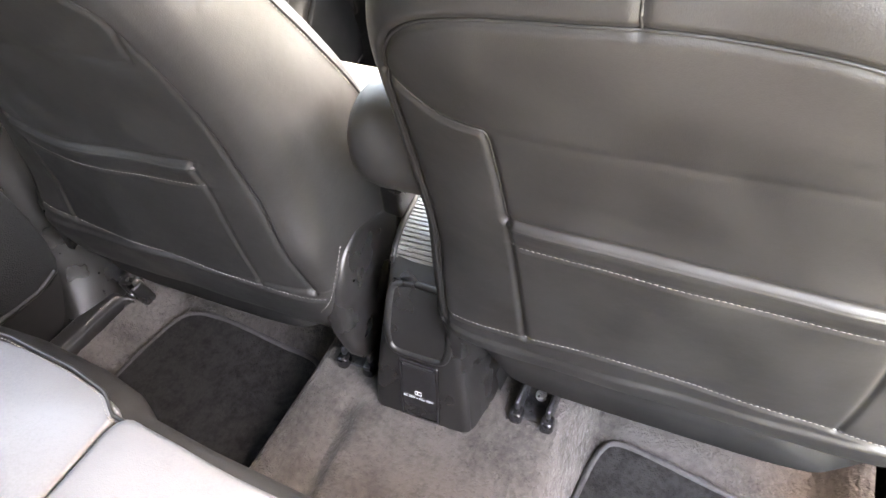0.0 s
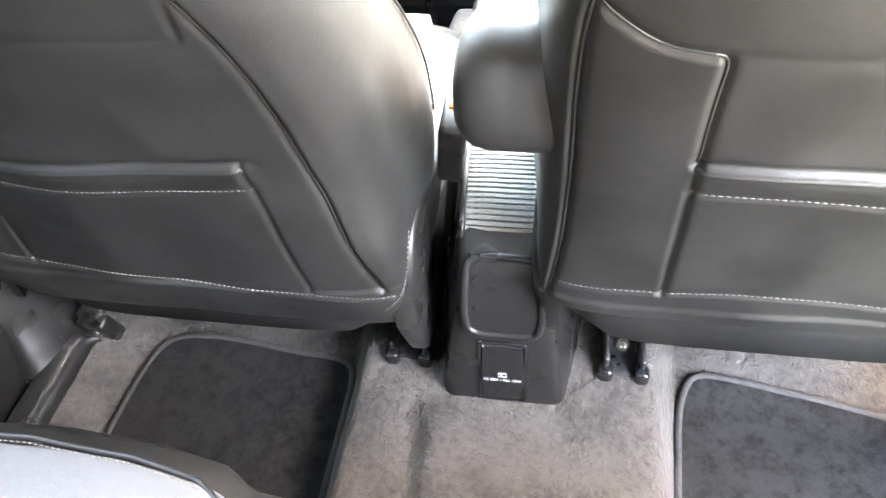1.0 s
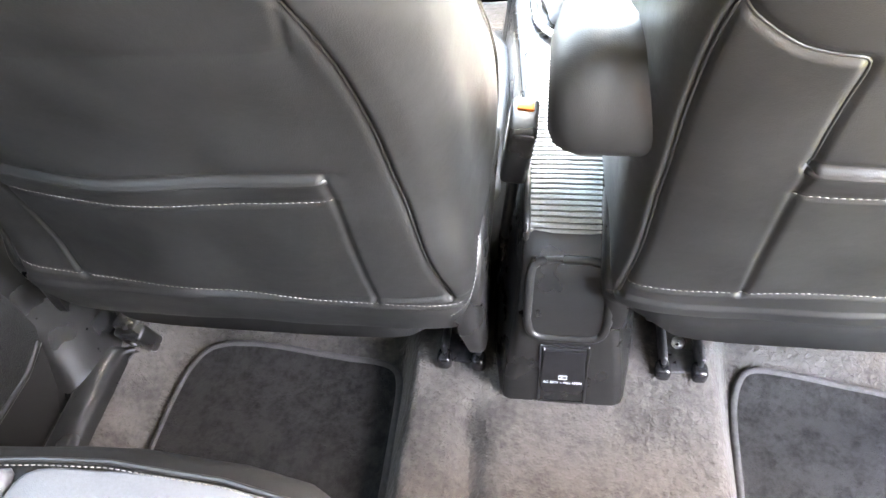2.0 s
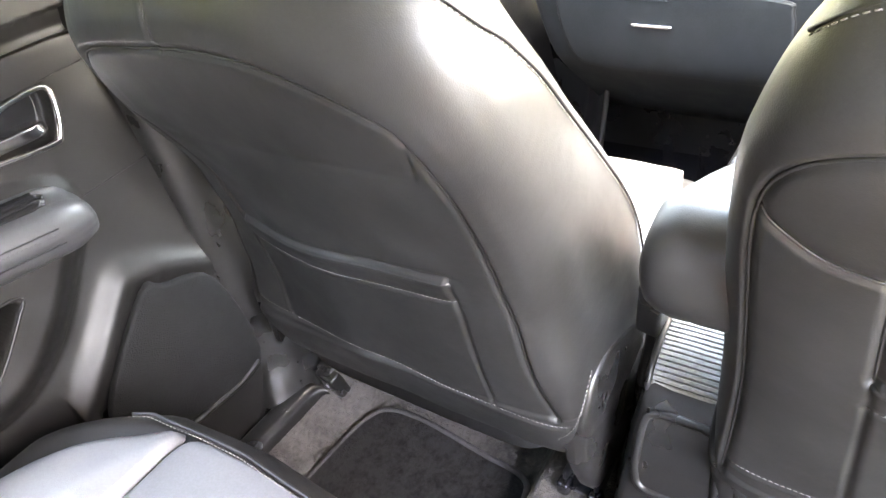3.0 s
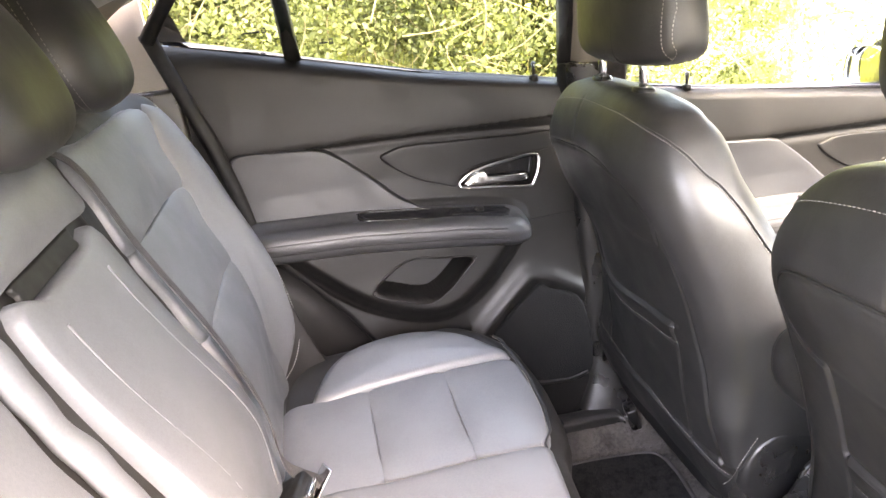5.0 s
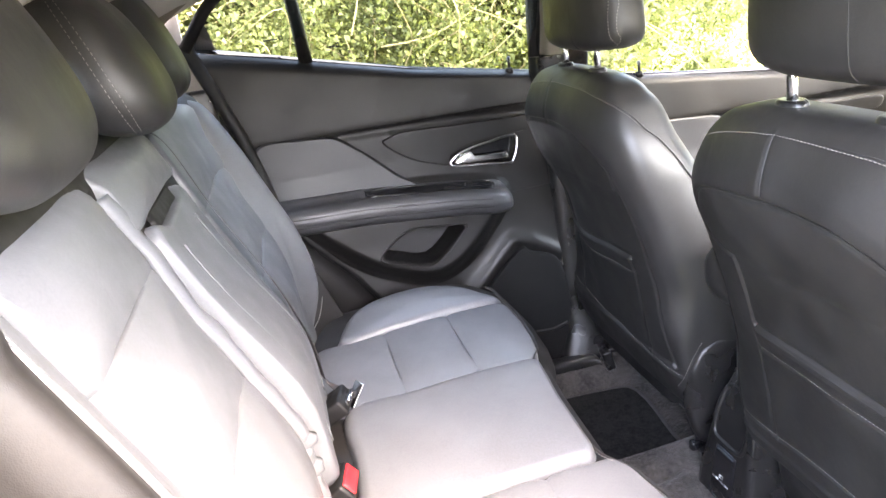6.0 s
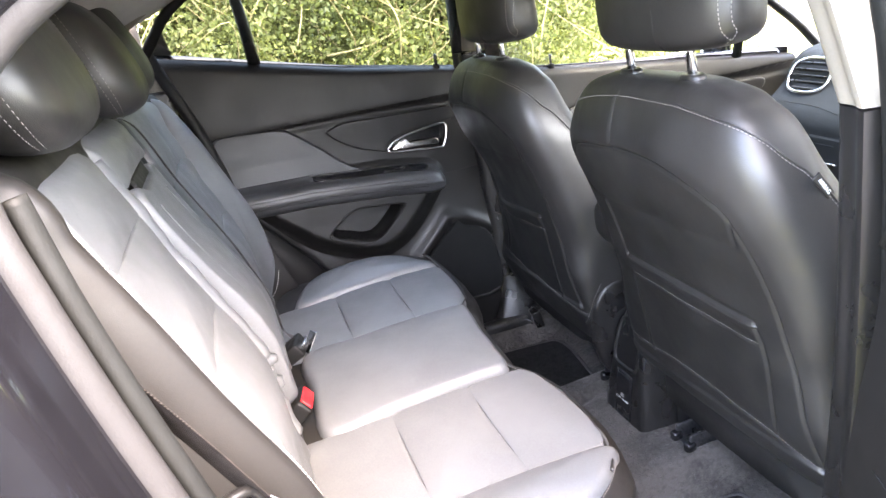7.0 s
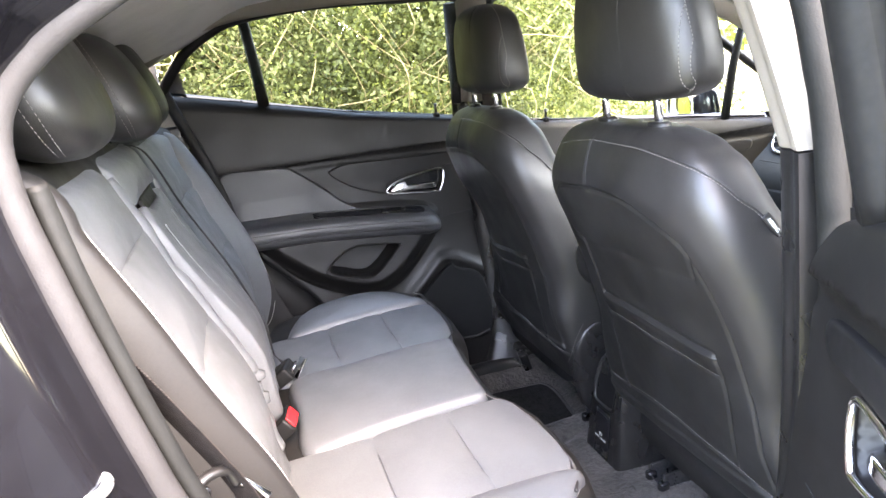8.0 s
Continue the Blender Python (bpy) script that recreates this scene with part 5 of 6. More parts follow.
def on_cushion(a, b, h):
    return (a, b, cushion_top(a, b) + h)


def cushion_panel(name, outline, h, crown, centre=None, per=5, edge=0.16):
    ob = part(name, pad(outline, on_cushion, h, edge, crown, centre=centre, per=per, rings=10, base=-0.02), LEATHER_GREY, bench, "grey leather panel")
    return ob


for s, cx in ((-1, 0.012), (1, 0.012)):
    def fx(v):
        return cx + s * v
    outer = [(fx(0.445), 0.330), (fx(0.53), 0.352), (fx(0.585), 0.405), (fx(0.605), 0.48), (fx(0.595), 0.555), (fx(0.55), 0.645), (fx(0.50), 0.694), (fx(0.458), 0.716), (fx(0.452), 0.60), (fx(0.448), 0.45)]
    p = cushion_panel("side_panel", outer, 0.018, 0.014, per=5, edge=0.16)
    part("stitching", dashes([on_cushion(a, b, 0.003) for a, b in smooth_line([(fx(0.462 + (q[0] - fx(0.455)) * s * 1.02 - 0.004), q[1]) for q in outer[:8]], 6)]), THREAD, p, "pale edge stitching")
    for y0, y1 in ((0.262, 0.432), (0.432, 0.580), (0.580, 0.724)):
        i, o = 0.166, 0.452
        e = -0.0016
        fr = 0.026 if y1 > 0.7 else 0
        cr = 0.02 if y0 < 0.3 else 0
        pts = [(fx(i + 0.006), y0 + e), (fx(i + e), (y0 + y1) / 2), (fx(i + 0.006), y1 - e - fr), (fx(0.24), y1 - e - fr * 0.3), (fx(0.31), y1 - e), (fx(0.38), y1 - e), (fx(o - 0.006), y1 - e - fr * 0.4), (fx(o - e), (y0 + y1) / 2), (fx(o - 0.006), y0 + e + cr), (fx(0.38), y0 + e), (fx(0.31), y0 + e), (fx(0.24), y0 + e)]
        cushion_panel("centre_panel", pts, 0.011, 0.008, edge=0.06)
mid = [(-0.152, 0.312), (-0.152, 0.45), (-0.150, 0.62), (-0.146, 0.690), (-0.10, 0.694), (0.0, 0.684), (0.10, 0.680), (0.165, 0.672), (0.174, 0.62), (0.176, 0.45), (0.176, 0.312), (0.012, 0.308)]
cushion_panel("middle_panel", mid, 0.022, 0.007, edge=0.10)
fr_line = [(x, float(np.interp(x, *FRONT_EDGE)) - 0.030) for x in np.linspace(-0.52, 0.53, 140)]
part("piping", tube([on_cushion(a, b, 0.010) for a, b in fr_line], 0.0026, 6), LEATHER, base_c, "black front welt")
part("stitching", dashes([on_cushion(a, b - 0.006, 0.012) for a, b in fr_line]), THREAD, base_c, "pale front stitching")

# backrests (split two to one) and the folded middle armrest
SLOPE = -0.385


def back_y(x, z):
    y = 0.285 + SLOPE * (z - 0.42)
    mid = 0.612 if x > 0 else 0.625
    bol = (0.050 if x > 0 else 0.058) * math.exp(-((abs(x) - mid) / 0.065) ** 2) * (1 - 0.15 * step(z, 0.80, 0.95))
    lumbar = 0.012 * math.exp(-((z - 0.60) / 0.10) ** 2)
    tuck = 0.030 * (1 - step(z, 0.40, 0.58)) * (1 - step(abs(x), 0.45, 0.60))
    return y + bol + lumbar - tuck - 0.05 * step(z, 0.93, 1.0)


back = thing("rear_seat_back", "split rear seat back with grey leather panels and black bolsters", "car seat", (0, 0.15, 0.4))
rows = []
for x in np.linspace(-0.702, 0.652, 138):
    side = step(abs(x), 0.612 if x > 0 else 0.645, 0.652 if x > 0 else 0.702)
    ring = [(x, back_y(x, 0.36), 0.36)]
    for z in np.linspace(0.38, 0.93, 44):
        gap = -0.012 * (math.exp(-((x + 0.186) / 0.006) ** 2) + math.exp(-((x - 0.19) / 0.006) ** 2))
        ring.append((x + 0.072 * float(step(-x, 0.56, 0.70) * (1 - step(z, 0.52, 0.88))), back_y(x, z) - 0.10 * side ** 1.6 + gap, z))
    top = 0.968 + 0.022 * step(x, -0.26, -0.12) + 0.012 * step(x, 0.16, 0.36) - 0.03 * side
    yt = back_y(x, 0.93) - 0.10 * side ** 1.6
    for a in np.linspace(15, 90, 7):
        ring.append((x, yt - 0.06 * (1 - math.cos(radians(a))), 0.93 + (top - 0.93) * math.sin(radians(a))))
    ring.append((x, yt - 0.14, top - 0.01))
    ring.append((x, yt - 0.15, 0.36))
    rows.append(ring)
part("base", skin(rows, caps=True, closed=True), LEATHER_BENCH, back, "black leather seat back")


def on_back(a, b, h):
    n = 1 / math.hypot(1, SLOPE)
    return (a, back_y(a, b) + h * n, b - SLOPE * h * n)


def back_panel(name, outline, h, crown, parent=None, edge=0.05, centre=None, cornered=False):
    return part(name, pad(outline, on_back, h, edge, crown, per=5, rings=10, base=-0.02, centre=centre), LEATHER_GREY, parent or back, "grey leather panel")


def quad(x0, x1, z0, z1, x0t=None, x1t=None, e=-0.0008):
    x0t, x1t = x0 if x0t is None else x0t, x1 if x1t is None else x1t
    lo, hi = z0 + e, z1 - e
    f = lambda a, b, t: a + (b - a) * t  # noqa: E731
    return [(x0 + e * 2, lo), (f(x0, x1, 0.25), lo), (f(x0, x1, 0.5), lo), (f(x0, x1, 0.75), lo), (x1 - e * 2, lo), (f(x1, x1t, 0.5) - e, (lo + hi) / 2), (x1t - e * 2, hi), (f(x0t, x1t, 0.75), hi), (f(x0t, x1t, 0.5), hi), (f(x0t, x1t, 0.25), hi), (x0t + e * 2, hi), (f(x0, x0t, 0.5) + e, (lo + hi) / 2)]


for s, K, z1, z2 in ((-1, 1.06, 0.652, 0.798), (1, 0.945, 0.690, 0.846)):
    def q(x0, x1, z0, z1, a=None, b=None):
        o = quad(x0, x1 * K, z0, z1, a, b * K)
        return [(s * u, v) for u, v in o]
    back_panel("lower_panel", q(0.205, 0.470, 0.392, z1, 0.21, 0.510), 0.012, 0.010)
    back_panel("centre_panel", q(0.21, 0.510, z1, z2, 0.21, 0.522), 0.012, 0.010)
    back_panel("upper_panel", q(0.21, 0.522, z2, 0.940 if s < 0 else 0.976, 0.215, 0.545), 0.012, 0.008)
    wide = lambda v: K if s > 0 else 0.985 + 0.075 * float(step(v, 0.52, 0.88))  # noqa: E731
    side_o = [(s * u * wide(v), v) for u, v in [(0.475, 0.395), (0.54, 0.41), (0.592, 0.47), (0.612, 0.56), (0.618, 0.70), (0.616, 0.83), (0.606, 0.915), (0.58, 0.945 if s < 0 else 0.958), (0.552, 0.942 if s < 0 else 0.964), (0.528, 0.80), (0.516, 0.64), (0.49, 0.50)]]
    sp = back_panel("side_panel", side_o, 0.010 if s < 0 else 0.005, 0.010 if s < 0 else 0.006, edge=0.14)
    part("stitching", dashes([on_back(a, b, 0.004 if s < 0 else 0.0030) for a, b in smooth_line([(s * (u - (0.0 if s < 0 else 0.0055)) * wide(v), v) for u, v in [(0.50, 0.398), (0.555, 0.410), (0.600, 0.468), (0.621, 0.56), (0.627, 0.70), (0.624, 0.83), (0.613, 0.918), (0.585, 0.952)]], 8)], r=0.0009), THREAD_WHITE, sp, "pale edge stitching")
arm_r = part("folded_armrest", pad(quad(-0.150, 0.118, 0.435, 0.852), lambda a, b, h: on_back(a, b, h * (1.25 - 0.6 * step(b, 0.5, 0.84))), 0.026, 0.05, 0.006, per=5, base=-0.01), LEATHER_GREY, back, "grey leather folded armrest")
for xx in (-0.10, 0.060):
    part("crease", tube([on_back(xx + 0.006 * math.sin(z * 9), z, 0.0290 * (1.25 - 0.6 * step(z, 0.5, 0.84))) for z in np.linspace(0.455, 0.82, 24)], 0.003, 8, flat=0.5), LEATHER_GREY, arm_r)
# raised black pad in place of the shaded slot above the armrest
part("slot_shade", pad(quad(-0.085, 0.085, 0.857, 0.877), lambda a, b, h: on_back(a, b, h + 0.010), 0.003, 0.2), RUBBER_BLACK, back, "black pad for the shade in the armrest slot")
back_panel("middle_top_panel", quad(-0.168, 0.172, 0.880, 0.962), 0.014, 0.012)
for sx, rr in ((0.165, 0.020),):
    part("fold", tube([on_back(sx + 0.012 * (z - 0.6), z, 0.004 + 0.0018 * math.sin(z * 46 + sx) + 0.001 * math.sin(z * 113)) for z in np.linspace(0.40, 0.93, 90)], [rr * (1 + 0.07 * math.sin(z * 71)) for z in np.linspace(0.40, 0.93, 90)], 12, flat=0.55), LEATHER_GREY, back)


# rear headrests
def rear_headrest(x, label, cz, hh, ww, cy, DH=0.080):
    H = thing("rear_headrest", label, "headrest", (x, cy, 0.97), group="rear headrests")
    p = part("pad", headrest_mesh(x, cy, cz, ww, DH, hh, -0.34, low=3.2), LEATHER, H)
    for deg in (4, 11):
        line = []
        for k in np.linspace(-0.92, 0.92, 40):
            e = head_end(k, 3.2)
            w2 = ww * e * (1 - 0.15 * step(k, -0.6, 1.0) - 0.02 * step(-k, 0.6, 1.0))
            d2 = DH * e * (1 - 0.15 * step(k, 0.0, 1.0))
            c, n = math.cos(radians(deg)) ** (2 / 2.8), math.sin(radians(deg)) ** (2 / 2.8)
            zc = cz + k * hh / 2
            line.append((x + w2 * c + 0.0006, cy - 0.34 * (zc - cz) + d2 * n + 0.018 * (w2 * c / ww) ** 2 * 0.4 + 0.0005, zc))
        part("stitching", dashes(line, 0.004, 0.0028, 0.0005), THREAD, p, "pale stitching")
    for sx in (-0.07, 0.07):
        part("post", cylinder((x + sx, cy - 0.025, 0.93), (x + sx, cy - 0.02, cz), 0.007, 12), CHROME, H, "chrome post")
    return H


rear_headrest(0.402, "black leather outer rear headrest with double stitching", 1.102, 0.228, 0.160, 0.058, 0.074)
rear_headrest(0.0, "black leather middle rear headrest with double stitching", 1.070, 0.190, 0.120, 0.090, 0.070)
rear_headrest(-0.365, "black leather outer rear headrest with double stitching", 1.084, 0.215, 0.130, 0.072, 0.072)


# ---------------------------------------------------------------- belts and buckles
def strap(pts, width, across, thick=0.0014, per=8):
    p = even(smooth_line(pts, per), 0.01)
    a = np.array(across, float)
    rows = []
    for i in range(len(p)):
        t = p[min(i + 1, len(p) - 1)] - p[max(i - 1, 0)]
        t /= np.linalg.norm(t)
        w = a - t * (a @ t)
        w /= np.linalg.norm(w)
        n = np.cross(t, w)
        rows.append([p[i] + w * width / 2 * k + n * thick * (0.5 if side else -0.5) for side, ks in ((0, (-1, -0.96, 0.96, 1)), (1, (1, 0.96, -0.96, -1))) for k in ks])
    return skin(rows)


def buckle(name, at, yaw, tilt, colour, label):
    B = thing(name, label, "belt buckle", at, group="rear belt buckles")
    m = Matrix.Translation(at) @ pose(0, 0, 0, tilt, 0, yaw)
    part("casing", turned(box(-0.033, 0.033, -0.017, 0.017, -0.11, 0.0, 0.006, 3), m), BUCKLE, B)
    if colour:
        part("button", turned(box(-0.026, 0.026, -0.0125, 0.0125, -0.002, 0.0035, 0.0025), m), colour, B, "red release button")
    else:
        part("tongue", turned(box(-0.019, 0.019, -0.003, 0.003, -0.002, 0.012, 0.002), m), CHROME, B, "steel tongue")
        part("button", turned(box(-0.017, 0.017, 0.0032, 0.0095, -0.002, 0.003, 0.002), m), PLASTIC, B)
    return B


buckle("rear_belt_buckle", (0.107, 0.298, 0.428), -12, -50, RED, "black rear belt buckle with a red button")
buckle("rear_belt_buckle", (-0.128, 0.318, 0.428), -14, -58, None, "black rear belt buckle lying on the cushion")

mb = thing("middle_seat_belt", "brown-grey webbing belt across the rear seat back", "seat belt", (-0.20, 0.2, 0.6))
part("webbing", strap([on_back(-0.155, 0.962, 0.0), on_back(-0.185, 0.93, 0.024), on_back(-0.195, 0.80, 0.026), on_back(-0.196, 0.65, 0.028), on_back(-0.192, 0.52, 0.032), on_back(-0.180, 0.43, 0.036), (-0.170, 0.335, 0.405)], 0.044, (0.97, 0.20, 0.05)), WEBBING_PALE, mb)
part("tongue", turned(box(-0.014, 0.014, -0.002, 0.002, -0.03, 0.02, 0.002), Matrix.Translation((-0.168, 0.338, 0.412)) @ pose(0, 0, 0, -40, 0, 25)), CHROME, mb, "steel belt tongue")

lb = thing("left_seat_belt", "dark webbing lap belt fixed beside the rear cushion", "seat belt", (-0.66, 0.27, 0.4))
part("webbing", strap([(-0.705, 0.235, 0.63), (-0.695, 0.255, 0.55), (-0.685, 0.275, 0.47), (-0.665, 0.295, 0.385)], 0.044, (0.3, 0.9, 0)), WEBBING, lb)
an = part("anchor", turned(box(-0.005, 0.005, -0.020, 0.020, -0.014, 0.014, 0.003), Matrix.Translation((-0.655, 0.298, 0.378)) @ pose(0, 0, 0, 0, 20, 0)), CHROME, lb, "steel anchor plate")
part("bolt", cylinder((-0.652, 0.298, 0.378), (-0.644, 0.298, 0.380), 0.008), STEEL, an)
part("tongue", turned(box(-0.004, 0.004, -0.022, 0.022, -0.012, 0.012, 0.003), Matrix.Translation((-0.70, 0.250, 0.600)) @ pose(0, 0, 0, 25, 0, 0)), CHROME, lb, "steel tongue resting on the belt")

rb = thing("right_seat_belt", "brown-grey webbing belt hanging by the open door", "seat belt", (0.68, 0.19, 0.7))
part("webbing", strap([(0.712, 0.090, 0.98), (0.714, 0.131, 0.875), (0.711, 0.150, 0.835), (0.706, 0.180, 0.775), (0.699, 0.210, 0.71), (0.692, 0.235, 0.65), (0.686, 0.262, 0.56), (0.685, 0.28, 0.45)], 0.044, (0.76, 0.63, 0.10)), WEBBING, rb)
tg = part("tongue", tube(smooth_line([(0.722, 0.186, 0.668), (0.721, 0.194, 0.682), (0.710, 0.208, 0.687), (0.700, 0.224, 0.682), (0.697, 0.230, 0.664)], 6), 0.0068, 10, flat=0.8), PLASTIC, rb, "black tongue cover")
part("stop_button", cylinder((0.712, 0.200, 0.672), (0.718, 0.202, 0.673), 0.0065, 14), GLOSS, tg)
part("steel_tongue", turned(box(-0.002, 0.002, -0.005, 0.005, -0.030, 0.008, 0.002), Matrix.Translation((0.697, 0.240, 0.660)) @ pose(0, 0, 0, 40, 0, 10)), CHROME, tg, "steel tongue")

# ---------------------------------------------------------------- mats
def floor_mat(name, pts, label):
    M = thing(name, label, "floor mat", (np.mean([p[0] for p in pts]), np.mean([p[1] for p in pts]), 0.0), group="rear floor mats")

    def lay(a, b, h):
        return (a, b, tunnel(a, b) + 0.006 + h + 0.003 * noise.noise((a * 6, b * 6, 4)))
    o = smooth_line(pts, 8, True)
    part("mat_top", pad(pts, lay, 0.006, 0.03, 0.0, per=8, rings=16, base=-0.006), MAT_PILE, M)
    part("binding", tube([lay(a, b, 0.003) for a, b in even(np.vstack([o, o[:1]]), 0.01)[:-1]], 0.0058, 7, closed=True, flat=0.8), MAT_EDGE, M, "sewn edge binding")
    return M


floor_mat("floor_mat", [(-0.555, 0.62), (-0.556, 0.80), (-0.555, 0.93), (-0.550, 1.02), (-0.530, 1.062), (-0.492, 1.080), (-0.42, 1.082), (-0.29, 1.070), (-0.225, 1.062), (-0.205, 1.03), (-0.200, 0.95), (-0.198, 0.80), (-0.20, 0.62), (-0.38, 0.60)], "charcoal pile floor mat with a bound edge, in shade")
floor_mat("floor_mat", [(0.60, 0.62), (0.60, 0.80), (0.60, 0.95), (0.595, 1.02), (0.555, 1.055), (0.45, 1.075), (0.34, 1.090), (0.300, 1.090), (0.283, 1.07), (0.272, 1.02), (0.262, 0.90), (0.255, 0.80), (0.255, 0.62), (0.43, 0.60)], "charcoal pile floor mat with a bound edge, in daylight")

# ---------------------------------------------------------------- right door opening
SEAL = [(0.640, 0.80, 1.235), (0.645, 0.50, 1.235), (0.665, 0.33, 1.20), (0.70, 0.212, 1.138), (0.720, 0.152, 1.098), (0.736, 0.118, 1.052), (0.745, 0.114, 0.995), (0.750, 0.127, 0.918), (0.755, 0.148, 0.820), (0.758, 0.166, 0.745), (0.76, 0.181, 0.690), (0.765, 0.232, 0.54), (0.765, 0.315, 0.36), (0.765, 0.42, 0.18), (0.76, 0.55, 0.105)]
ws = part("weatherstrip_rear", tube(smooth_line(SEAL, 8), 0.0140, 12), RUBBER)
tagged(ws, "worn grey rubber door seal round the opening", "door seal", kind="structure")
SEAL_B = [(0.628, 0.76, 1.235), (0.694, 0.870, 1.19), (0.724, 0.894, 1.10), (0.742, 0.907, 1.0), (0.748, 0.919, 0.90), (0.754, 0.926, 0.70), (0.762, 0.922, 0.44), (0.735, 0.945, 0.22), (0.75, 0.87, 0.12), (0.76, 0.75, 0.103), (0.76, 0.55, 0.105)]
ws = part("weatherstrip_front", tube(smooth_line(SEAL_B, 8), 0.0185, 12), RUBBER_DARK)
tagged(ws, "worn grey rubber door seal along the middle pillar", "door seal", kind="structure")
lip = part("seal_lip_rear", tube([(x - 0.024, y + 0.016, z - 0.002) for x, y, z in smooth_line(SEAL[6:], 8)], 0.0105, 10, flat=0.8), RUBBER_DARK)
tagged(lip, "dark grey inner lip of the door seal", "door seal", kind="structure")
# painted body round the opening
rows = []
for p in smooth_line(SEAL, 6):
    x, y, z = p
    out = np.array((0.0, -1.0, 0.0)) if z < 1.1 else np.array((0, -0.6, 0.8))
    if y > 0.35 and z > 1.1:
        out = np.array((0, 0, 1.0))
    if z < 0.2:
        out = np.array((0, 0, -1.0))
    pr = [(0.004, 0.0), (0.020, 0.006), (0.030, 0.012), (0.040, 0.016), (0.062, 0.022), (0.070, 0.032), (0.078, 0.060), (0.105, 0.075), (0.118, 0.095), (0.122, 0.16), (0.122, 0.30)]
    rows.append([(x + a, y + out[1] * b, z + out[2] * b) for a, b in pr])
jamb = part("door_jamb_rear", skin(rows, caps=False, closed=False), PAINT)
tagged(jamb, "glossy black painted door jamb and rear wing", "car body", kind="structure")
rows = []
for p in smooth_line(SEAL_B[1:9], 6):
    x, y, z = p
    pr = [(-0.02, 0.0), (0.004, 0.004), (0.016, 0.012), (0.024, 0.014), (0.030, 0.024), (0.040, 0.034), (0.054, 0.044), (0.062, 0.060), (0.070, 0.075), (0.072, 0.14)]
    rows.append([(x + a, y + b, z) for a, b in pr])
jb = part("door_jamb_front", skin(rows, caps=False, closed=False), PAINT)
tagged(jb, "glossy black painted middle pillar jamb", "car body", kind="structure")
# added strip that stands in for a white reflection on the painted edge
st = part("jamb_reflection", tube([(x + 0.046, y + 0.040, z) for x, y, z in smooth_line(SEAL_B[1:9], 6)], 0.0085, 8, flat=0.6), CHROME)
tagged(st, "chrome strip standing in for a reflection on the pillar jamb", "trim", kind="structure")
TRIM_EDGE = ([0.35, 0.60, 0.69, 0.745, 0.82, 0.918, 1.0, 1.05], [0.30, 0.190, 0.160, 0.153, 0.139, 0.110, 0.100, 0.100])


def trim_right(u, v):
    z = 0.35 + 0.70 * v
    edge = float(np.interp(z, *TRIM_EDGE))
    return (0.60 + 0.125 * step(u, 0.55, 0.85), -0.6 + (edge + 0.6) * u, z)


rt = part("quarter_trim_right", sheet(trim_right, np.linspace(0, 1, 40), np.linspace(0, 1, 30), thick=(0.015, 0, 0)), PALE)
tagged(rt, "pale grey trim beside the rear seat", "trim", kind="structure")
side_r = part("rear_wing", sheet(lambda u, v: (0.845 + 0.03 * math.sin(v * 3.1) - 0.09 * step(v, 0.75, 1.0), -0.62 + u * 0.70, -0.1 + v * 1.12), np.linspace(0, 1, 10), np.linspace(0, 1, 14), thick=(-0.02, 0, 0)), PAINT)
tagged(side_r, "glossy black painted rear wing", "car body", kind="structure")

# striker of the door lock
sk = thing("door_striker", "zinc plated door lock striker bolted to the black jamb", "striker", (0.81, 0.14, 0.765))
part("plate", turned(box(-0.022, 0.022, -0.004, 0.004, -0.018, 0.018, 0.003), Matrix.Translation((0.812, 0.108, 0.752)) @ pose(0, 0, 0, 0, 0, 0)), ZINC, sk)
part("loop", tube(smooth_line([(0.802, 0.112, 0.760), (0.803, 0.138, 0.762), (0.812, 0.146, 0.760), (0.824, 0.138, 0.757), (0.824, 0.112, 0.755)], 6), 0.005, 10), ZINC, sk)
for xx in (0.797, 0.829):
    part("bolt", cylinder((xx, 0.110, 0.745), (xx, 0.117, 0.745), 0.007), ZINC, sk)

# wing mirror outside the front left door
wm = thing("wing_mirror", "black wing mirror outside the front door", "wing mirror", (-0.90, 1.99, 0.70))
part("housing", headrest_mesh(-0.955, 1.985, 0.755, 0.092, 0.055, 0.17, 0.0, 2.6), PAINT, wm)
part("mirror_glass", pad([(-0.955 + 0.078 * np.sign(math.cos(a)) * abs(math.cos(a)) ** 0.7, 0.755 + 0.070 * np.sign(math.sin(a)) * abs(math.sin(a)) ** 0.7) for a in np.linspace(0, 6.28, 30)[:-1]], lambda a, b, h: (a, 1.923 - h, b), 0.003, 0.1, base=0.03), mat("mirror_silver", (0.85, 0.86, 0.86), 0.02, metal=1.0, vary=0.01, rvary=0.01), wm, "mirror glass")
part("arm", tube([(-0.93, 1.99, 0.72), (-0.87, 2.0, 0.69)], 0.022, 10), PAINT, wm)

# grab handles, front belt on the left pillar
fbelt = thing("front_seat_belt", "grey webbing belt on the middle pillar", "seat belt", (-0.70, 1.02, 0.9))
part("webbing", strap([(-0.655, 1.03, 1.14), (-0.678, 1.045, 1.0), (-0.70, 1.06, 0.85), (-0.70, 1.08, 0.5)], 0.046, (0, 1, 0)), WEBBING, fbelt)
part("guide", turned(box(-0.012, 0.012, -0.032, 0.032, -0.022, 0.022, 0.008, 3), Matrix.Translation((-0.655, 1.03, 1.14))), PLASTIC, fbelt)

# ---------------------------------------------------------------- outside
rng = np.random.default_rng(7)


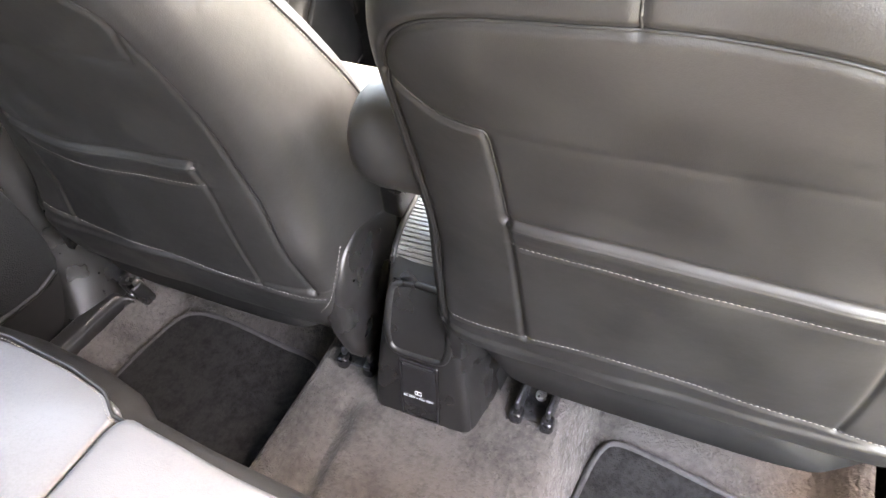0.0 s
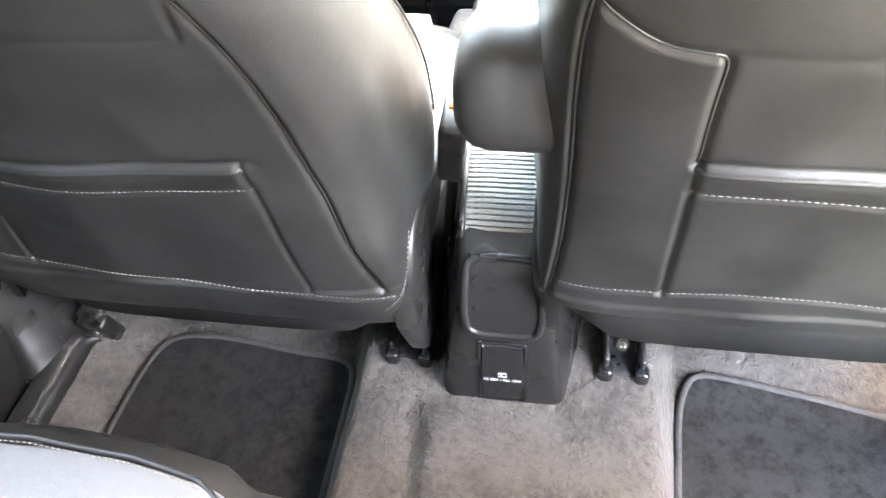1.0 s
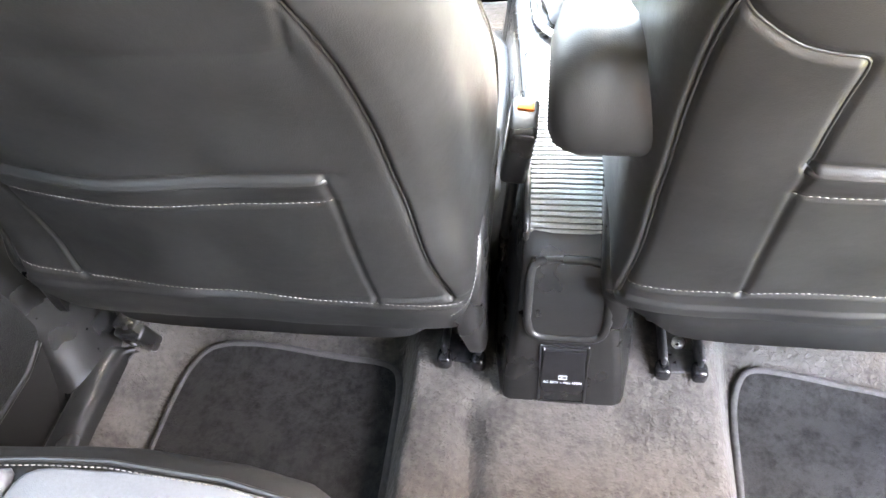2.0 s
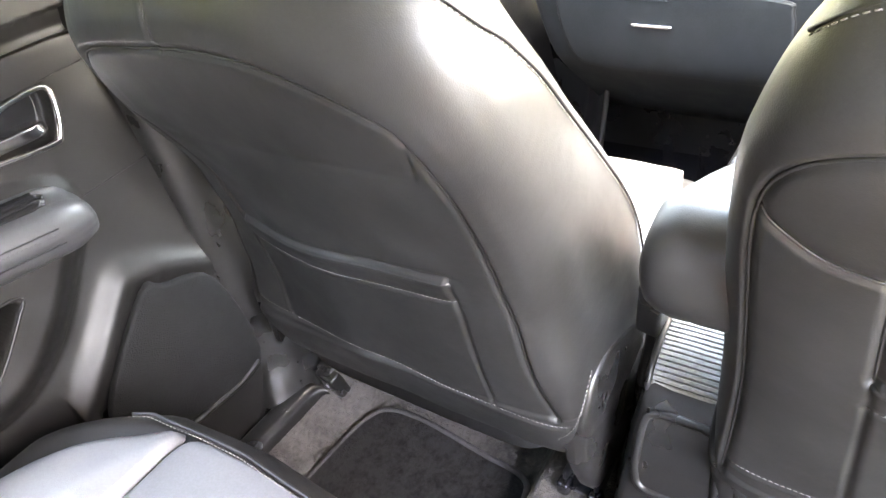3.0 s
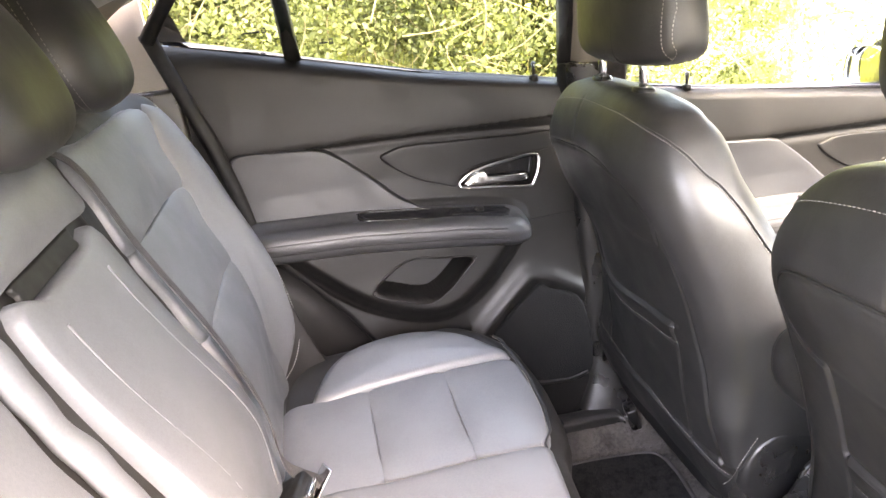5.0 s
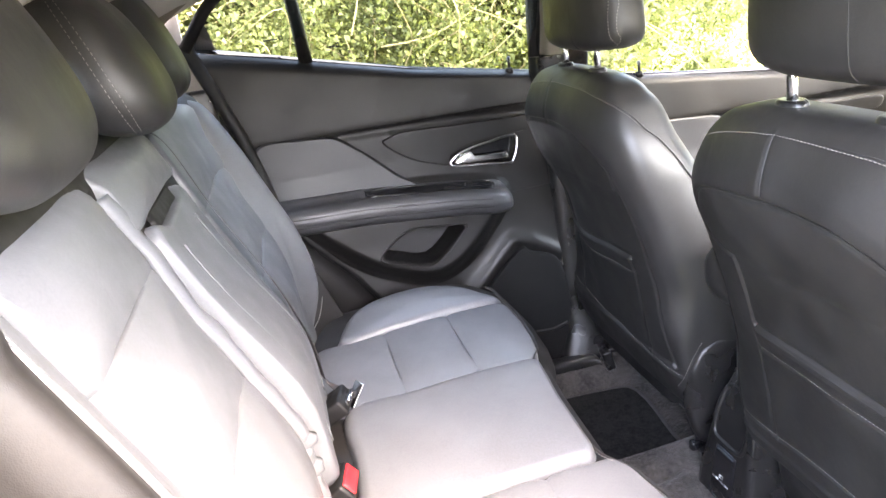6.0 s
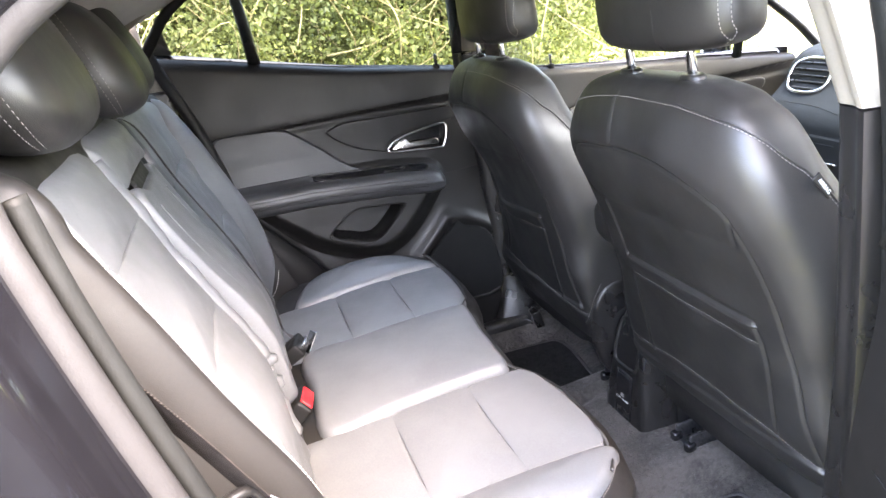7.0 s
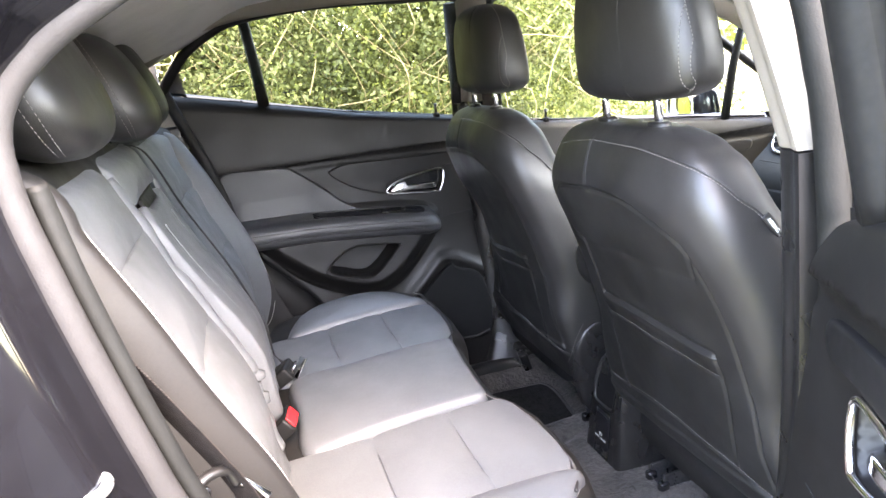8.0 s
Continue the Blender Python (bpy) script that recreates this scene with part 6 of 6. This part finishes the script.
def foliage(count, clumps, size):
    """Many small leaves, each a bent pair of triangles, in the outer parts of round clumps."""
    cl = np.array(clumps)[rng.integers(len(clumps), size=count)]

    def ways():
        d = rng.normal(size=(count, 3))
        return d / np.linalg.norm(d, axis=1)[:, None]

    c = cl[:, :3] + ways() * cl[:, 3:] * rng.uniform(0.45, 1.0, (count, 3))
    c[:, 2] = np.maximum(c[:, 2], GROUND)
    d = ways()
    e = np.cross(d, ways())
    e /= np.linalg.norm(e, axis=1)[:, None]
    L = size * rng.uniform(0.6, 1.4, (count, 1))
    v = np.stack([c - d * L / 2, c + e * L * 0.28, c + d * L / 2, c - e * L * 0.28 + np.cross(d, e) * L * 0.12], 1).reshape(-1, 3)
    return v, [tuple(q) for q in np.arange(count * 4).reshape(-1, 4).tolist()]


clumps = [(rng.uniform(-5.6, -3.9), rng.uniform(-3.0, 4.5), rng.uniform(-0.3, 2.6), rng.uniform(0.22, 0.6)) for _ in range(210)]


hedge = thing("hedge", "tall dense hedge of small mixed green leaves and bare twigs", "hedge", (-4.8, 1.5, GROUND), kind="stuff")
part("leaves", foliage(150000, clumps, 0.042), LEAVES, hedge)
part("young_leaves", foliage(36000, clumps[::2], 0.034), LEAVES_PALE, hedge, "pale new leaves")
tw = []
for i in range(170):
    a = np.array((rng.uniform(-4.9, -3.75), rng.uniform(-2.5, 5.0), rng.uniform(-0.3, 1.2)))
    d = np.array((rng.uniform(0.0, 0.6), rng.normal() * 0.6, rng.uniform(0.3, 1.2)))
    L = rng.uniform(0.5, 1.5)
    m, m2 = a + d * L * 0.35 + rng.normal(size=3) * 0.13, a + d * L * 0.7 + rng.normal(size=3) * 0.13
    tw.append(tube(smooth_line([a, m, m2, a + d * L + rng.normal(size=3) * 0.2], 4), np.linspace(0.007, 0.0018, 13), 5))
part("branches", join(*tw), TWIG, hedge, "bare yellowish branches")

def blades(count, x0, x1, y0, y1, height):
    """Upright grass blades, each a narrow bent strip."""
    r = rng.uniform(size=(count, 6))
    p = np.stack([x0 + (x1 - x0) * r[:, 0], y0 + (y1 - y0) * r[:, 1], np.full(count, GROUND)], 1)
    h = height * (0.55 + 0.45 * r[:, 2]) * (0.75 + 0.25 * np.sin(p[:, 1] * 2.3 + p[:, 0] * 3.1))
    a = r[:, 3] * 2 * math.pi
    side = np.stack([np.cos(a), np.sin(a), 0 * a], 1) * 0.006
    bend = np.stack([-np.sin(a), np.cos(a), 0 * a], 1) * (0.05 + 0.22 * r[:, 4])[:, None]
    up = np.stack([0 * h, 0 * h, h], 1)
    v = np.stack([p - side, p + side, p + up * 0.55 + bend * 0.3 + side * 0.8, p + up * 0.55 + bend * 0.3 - side * 0.8, p + up + bend], 1).reshape(-1, 3)
    k = np.arange(count)[:, None] * 5
    return v, [tuple(q) for q in (k + [0, 1, 2, 3]).tolist()] + [tuple(q) for q in (k + [3, 2, 4]).tolist()]


meadow = thing("tall_grass", "tall yellow-green grass in front of the hedge", "grass", (-3.7, -0.6, GROUND), kind="stuff")
part("blades", blades(15000, -4.3, -3.1, -3.2, 1.7, 1.15), BLADES, meadow)

# added foliage that fills the hedge's gaps and cuts sky light from the left
backing = [(rng.uniform(-8.5, -6.0), rng.uniform(-7, 4.6), rng.uniform(0.0, 6.0), rng.uniform(0.5, 1.2)) for _ in range(260)]
bk = thing("backing_trees", "tall leafy backing added behind the hedge to cut sky light", "trees", (-7, -1, GROUND), kind="stuff")
part("leaves", foliage(80000, backing, 0.19), LEAVES, bk)
part("trunks", join(*[tube([(x, y, GROUND), (x + 0.15, y, 1.6), (x, y + 0.2, 4.4)], [0.16, 0.12, 0.05], 8) for x, y in ((-7.4, -5), (-7.0, -2.4), (-7.5, 0.3), (-7.1, 3.0))]), TWIG, bk)
far = [(rng.uniform(-13, -9), rng.uniform(4.5, 16.0), rng.uniform(0.2, 4.5), rng.uniform(0.5, 1.2)) for _ in range(160)]
fh = thing("far_trees", "bright green trees beyond the grass", "trees", (-11, 10, GROUND), kind="stuff")
part("leaves", foliage(30000, far, 0.13), LEAVES_PALE, fh)
part("trunks", join(*[tube([(x, y, GROUND), (x + 0.1, y, 1.2), (x, y + 0.1, 2.8)], [0.12, 0.09, 0.05], 8) for x, y in ((-10.5, 6), (-11.5, 8.5), (-10.8, 11), (-12, 14))]), TWIG, fh)
gate = thing("garden_gate", "weathered grey slatted garden gate on the lawn", "gate", (-4.3, 5.2, GROUND))
gm = Matrix.Translation((-4.3, 5.2, 0)) @ pose(0, 0, 0, 0, 0, 40)
for k in range(9):
    part("slat", turned(box(-0.42 + 0.1 * k, -0.36 + 0.1 * k, -0.012, 0.012, GROUND + 0.08, 0.80, 0.003), gm), GATE, gate)
for zz in (-0.15, 0.30, 0.68):
    part("rail", turned(box(-0.44, 0.46, 0.012, 0.045, zz, zz + 0.07, 0.004), gm), GATE, gate)
post = thing("fence_post", "orange-brown wooden fence post with a slanting rail", "post", (-5.9, 5.35, GROUND))
part("post", box(-5.94, -5.86, 5.31, 5.39, GROUND - 0.1, 0.55, 0.008), WOOD, post)
part("rail", tube([(-5.9, 5.37, 0.38), (-5.2, 6.3, 0.52)], 0.03, 6), WOOD, post)
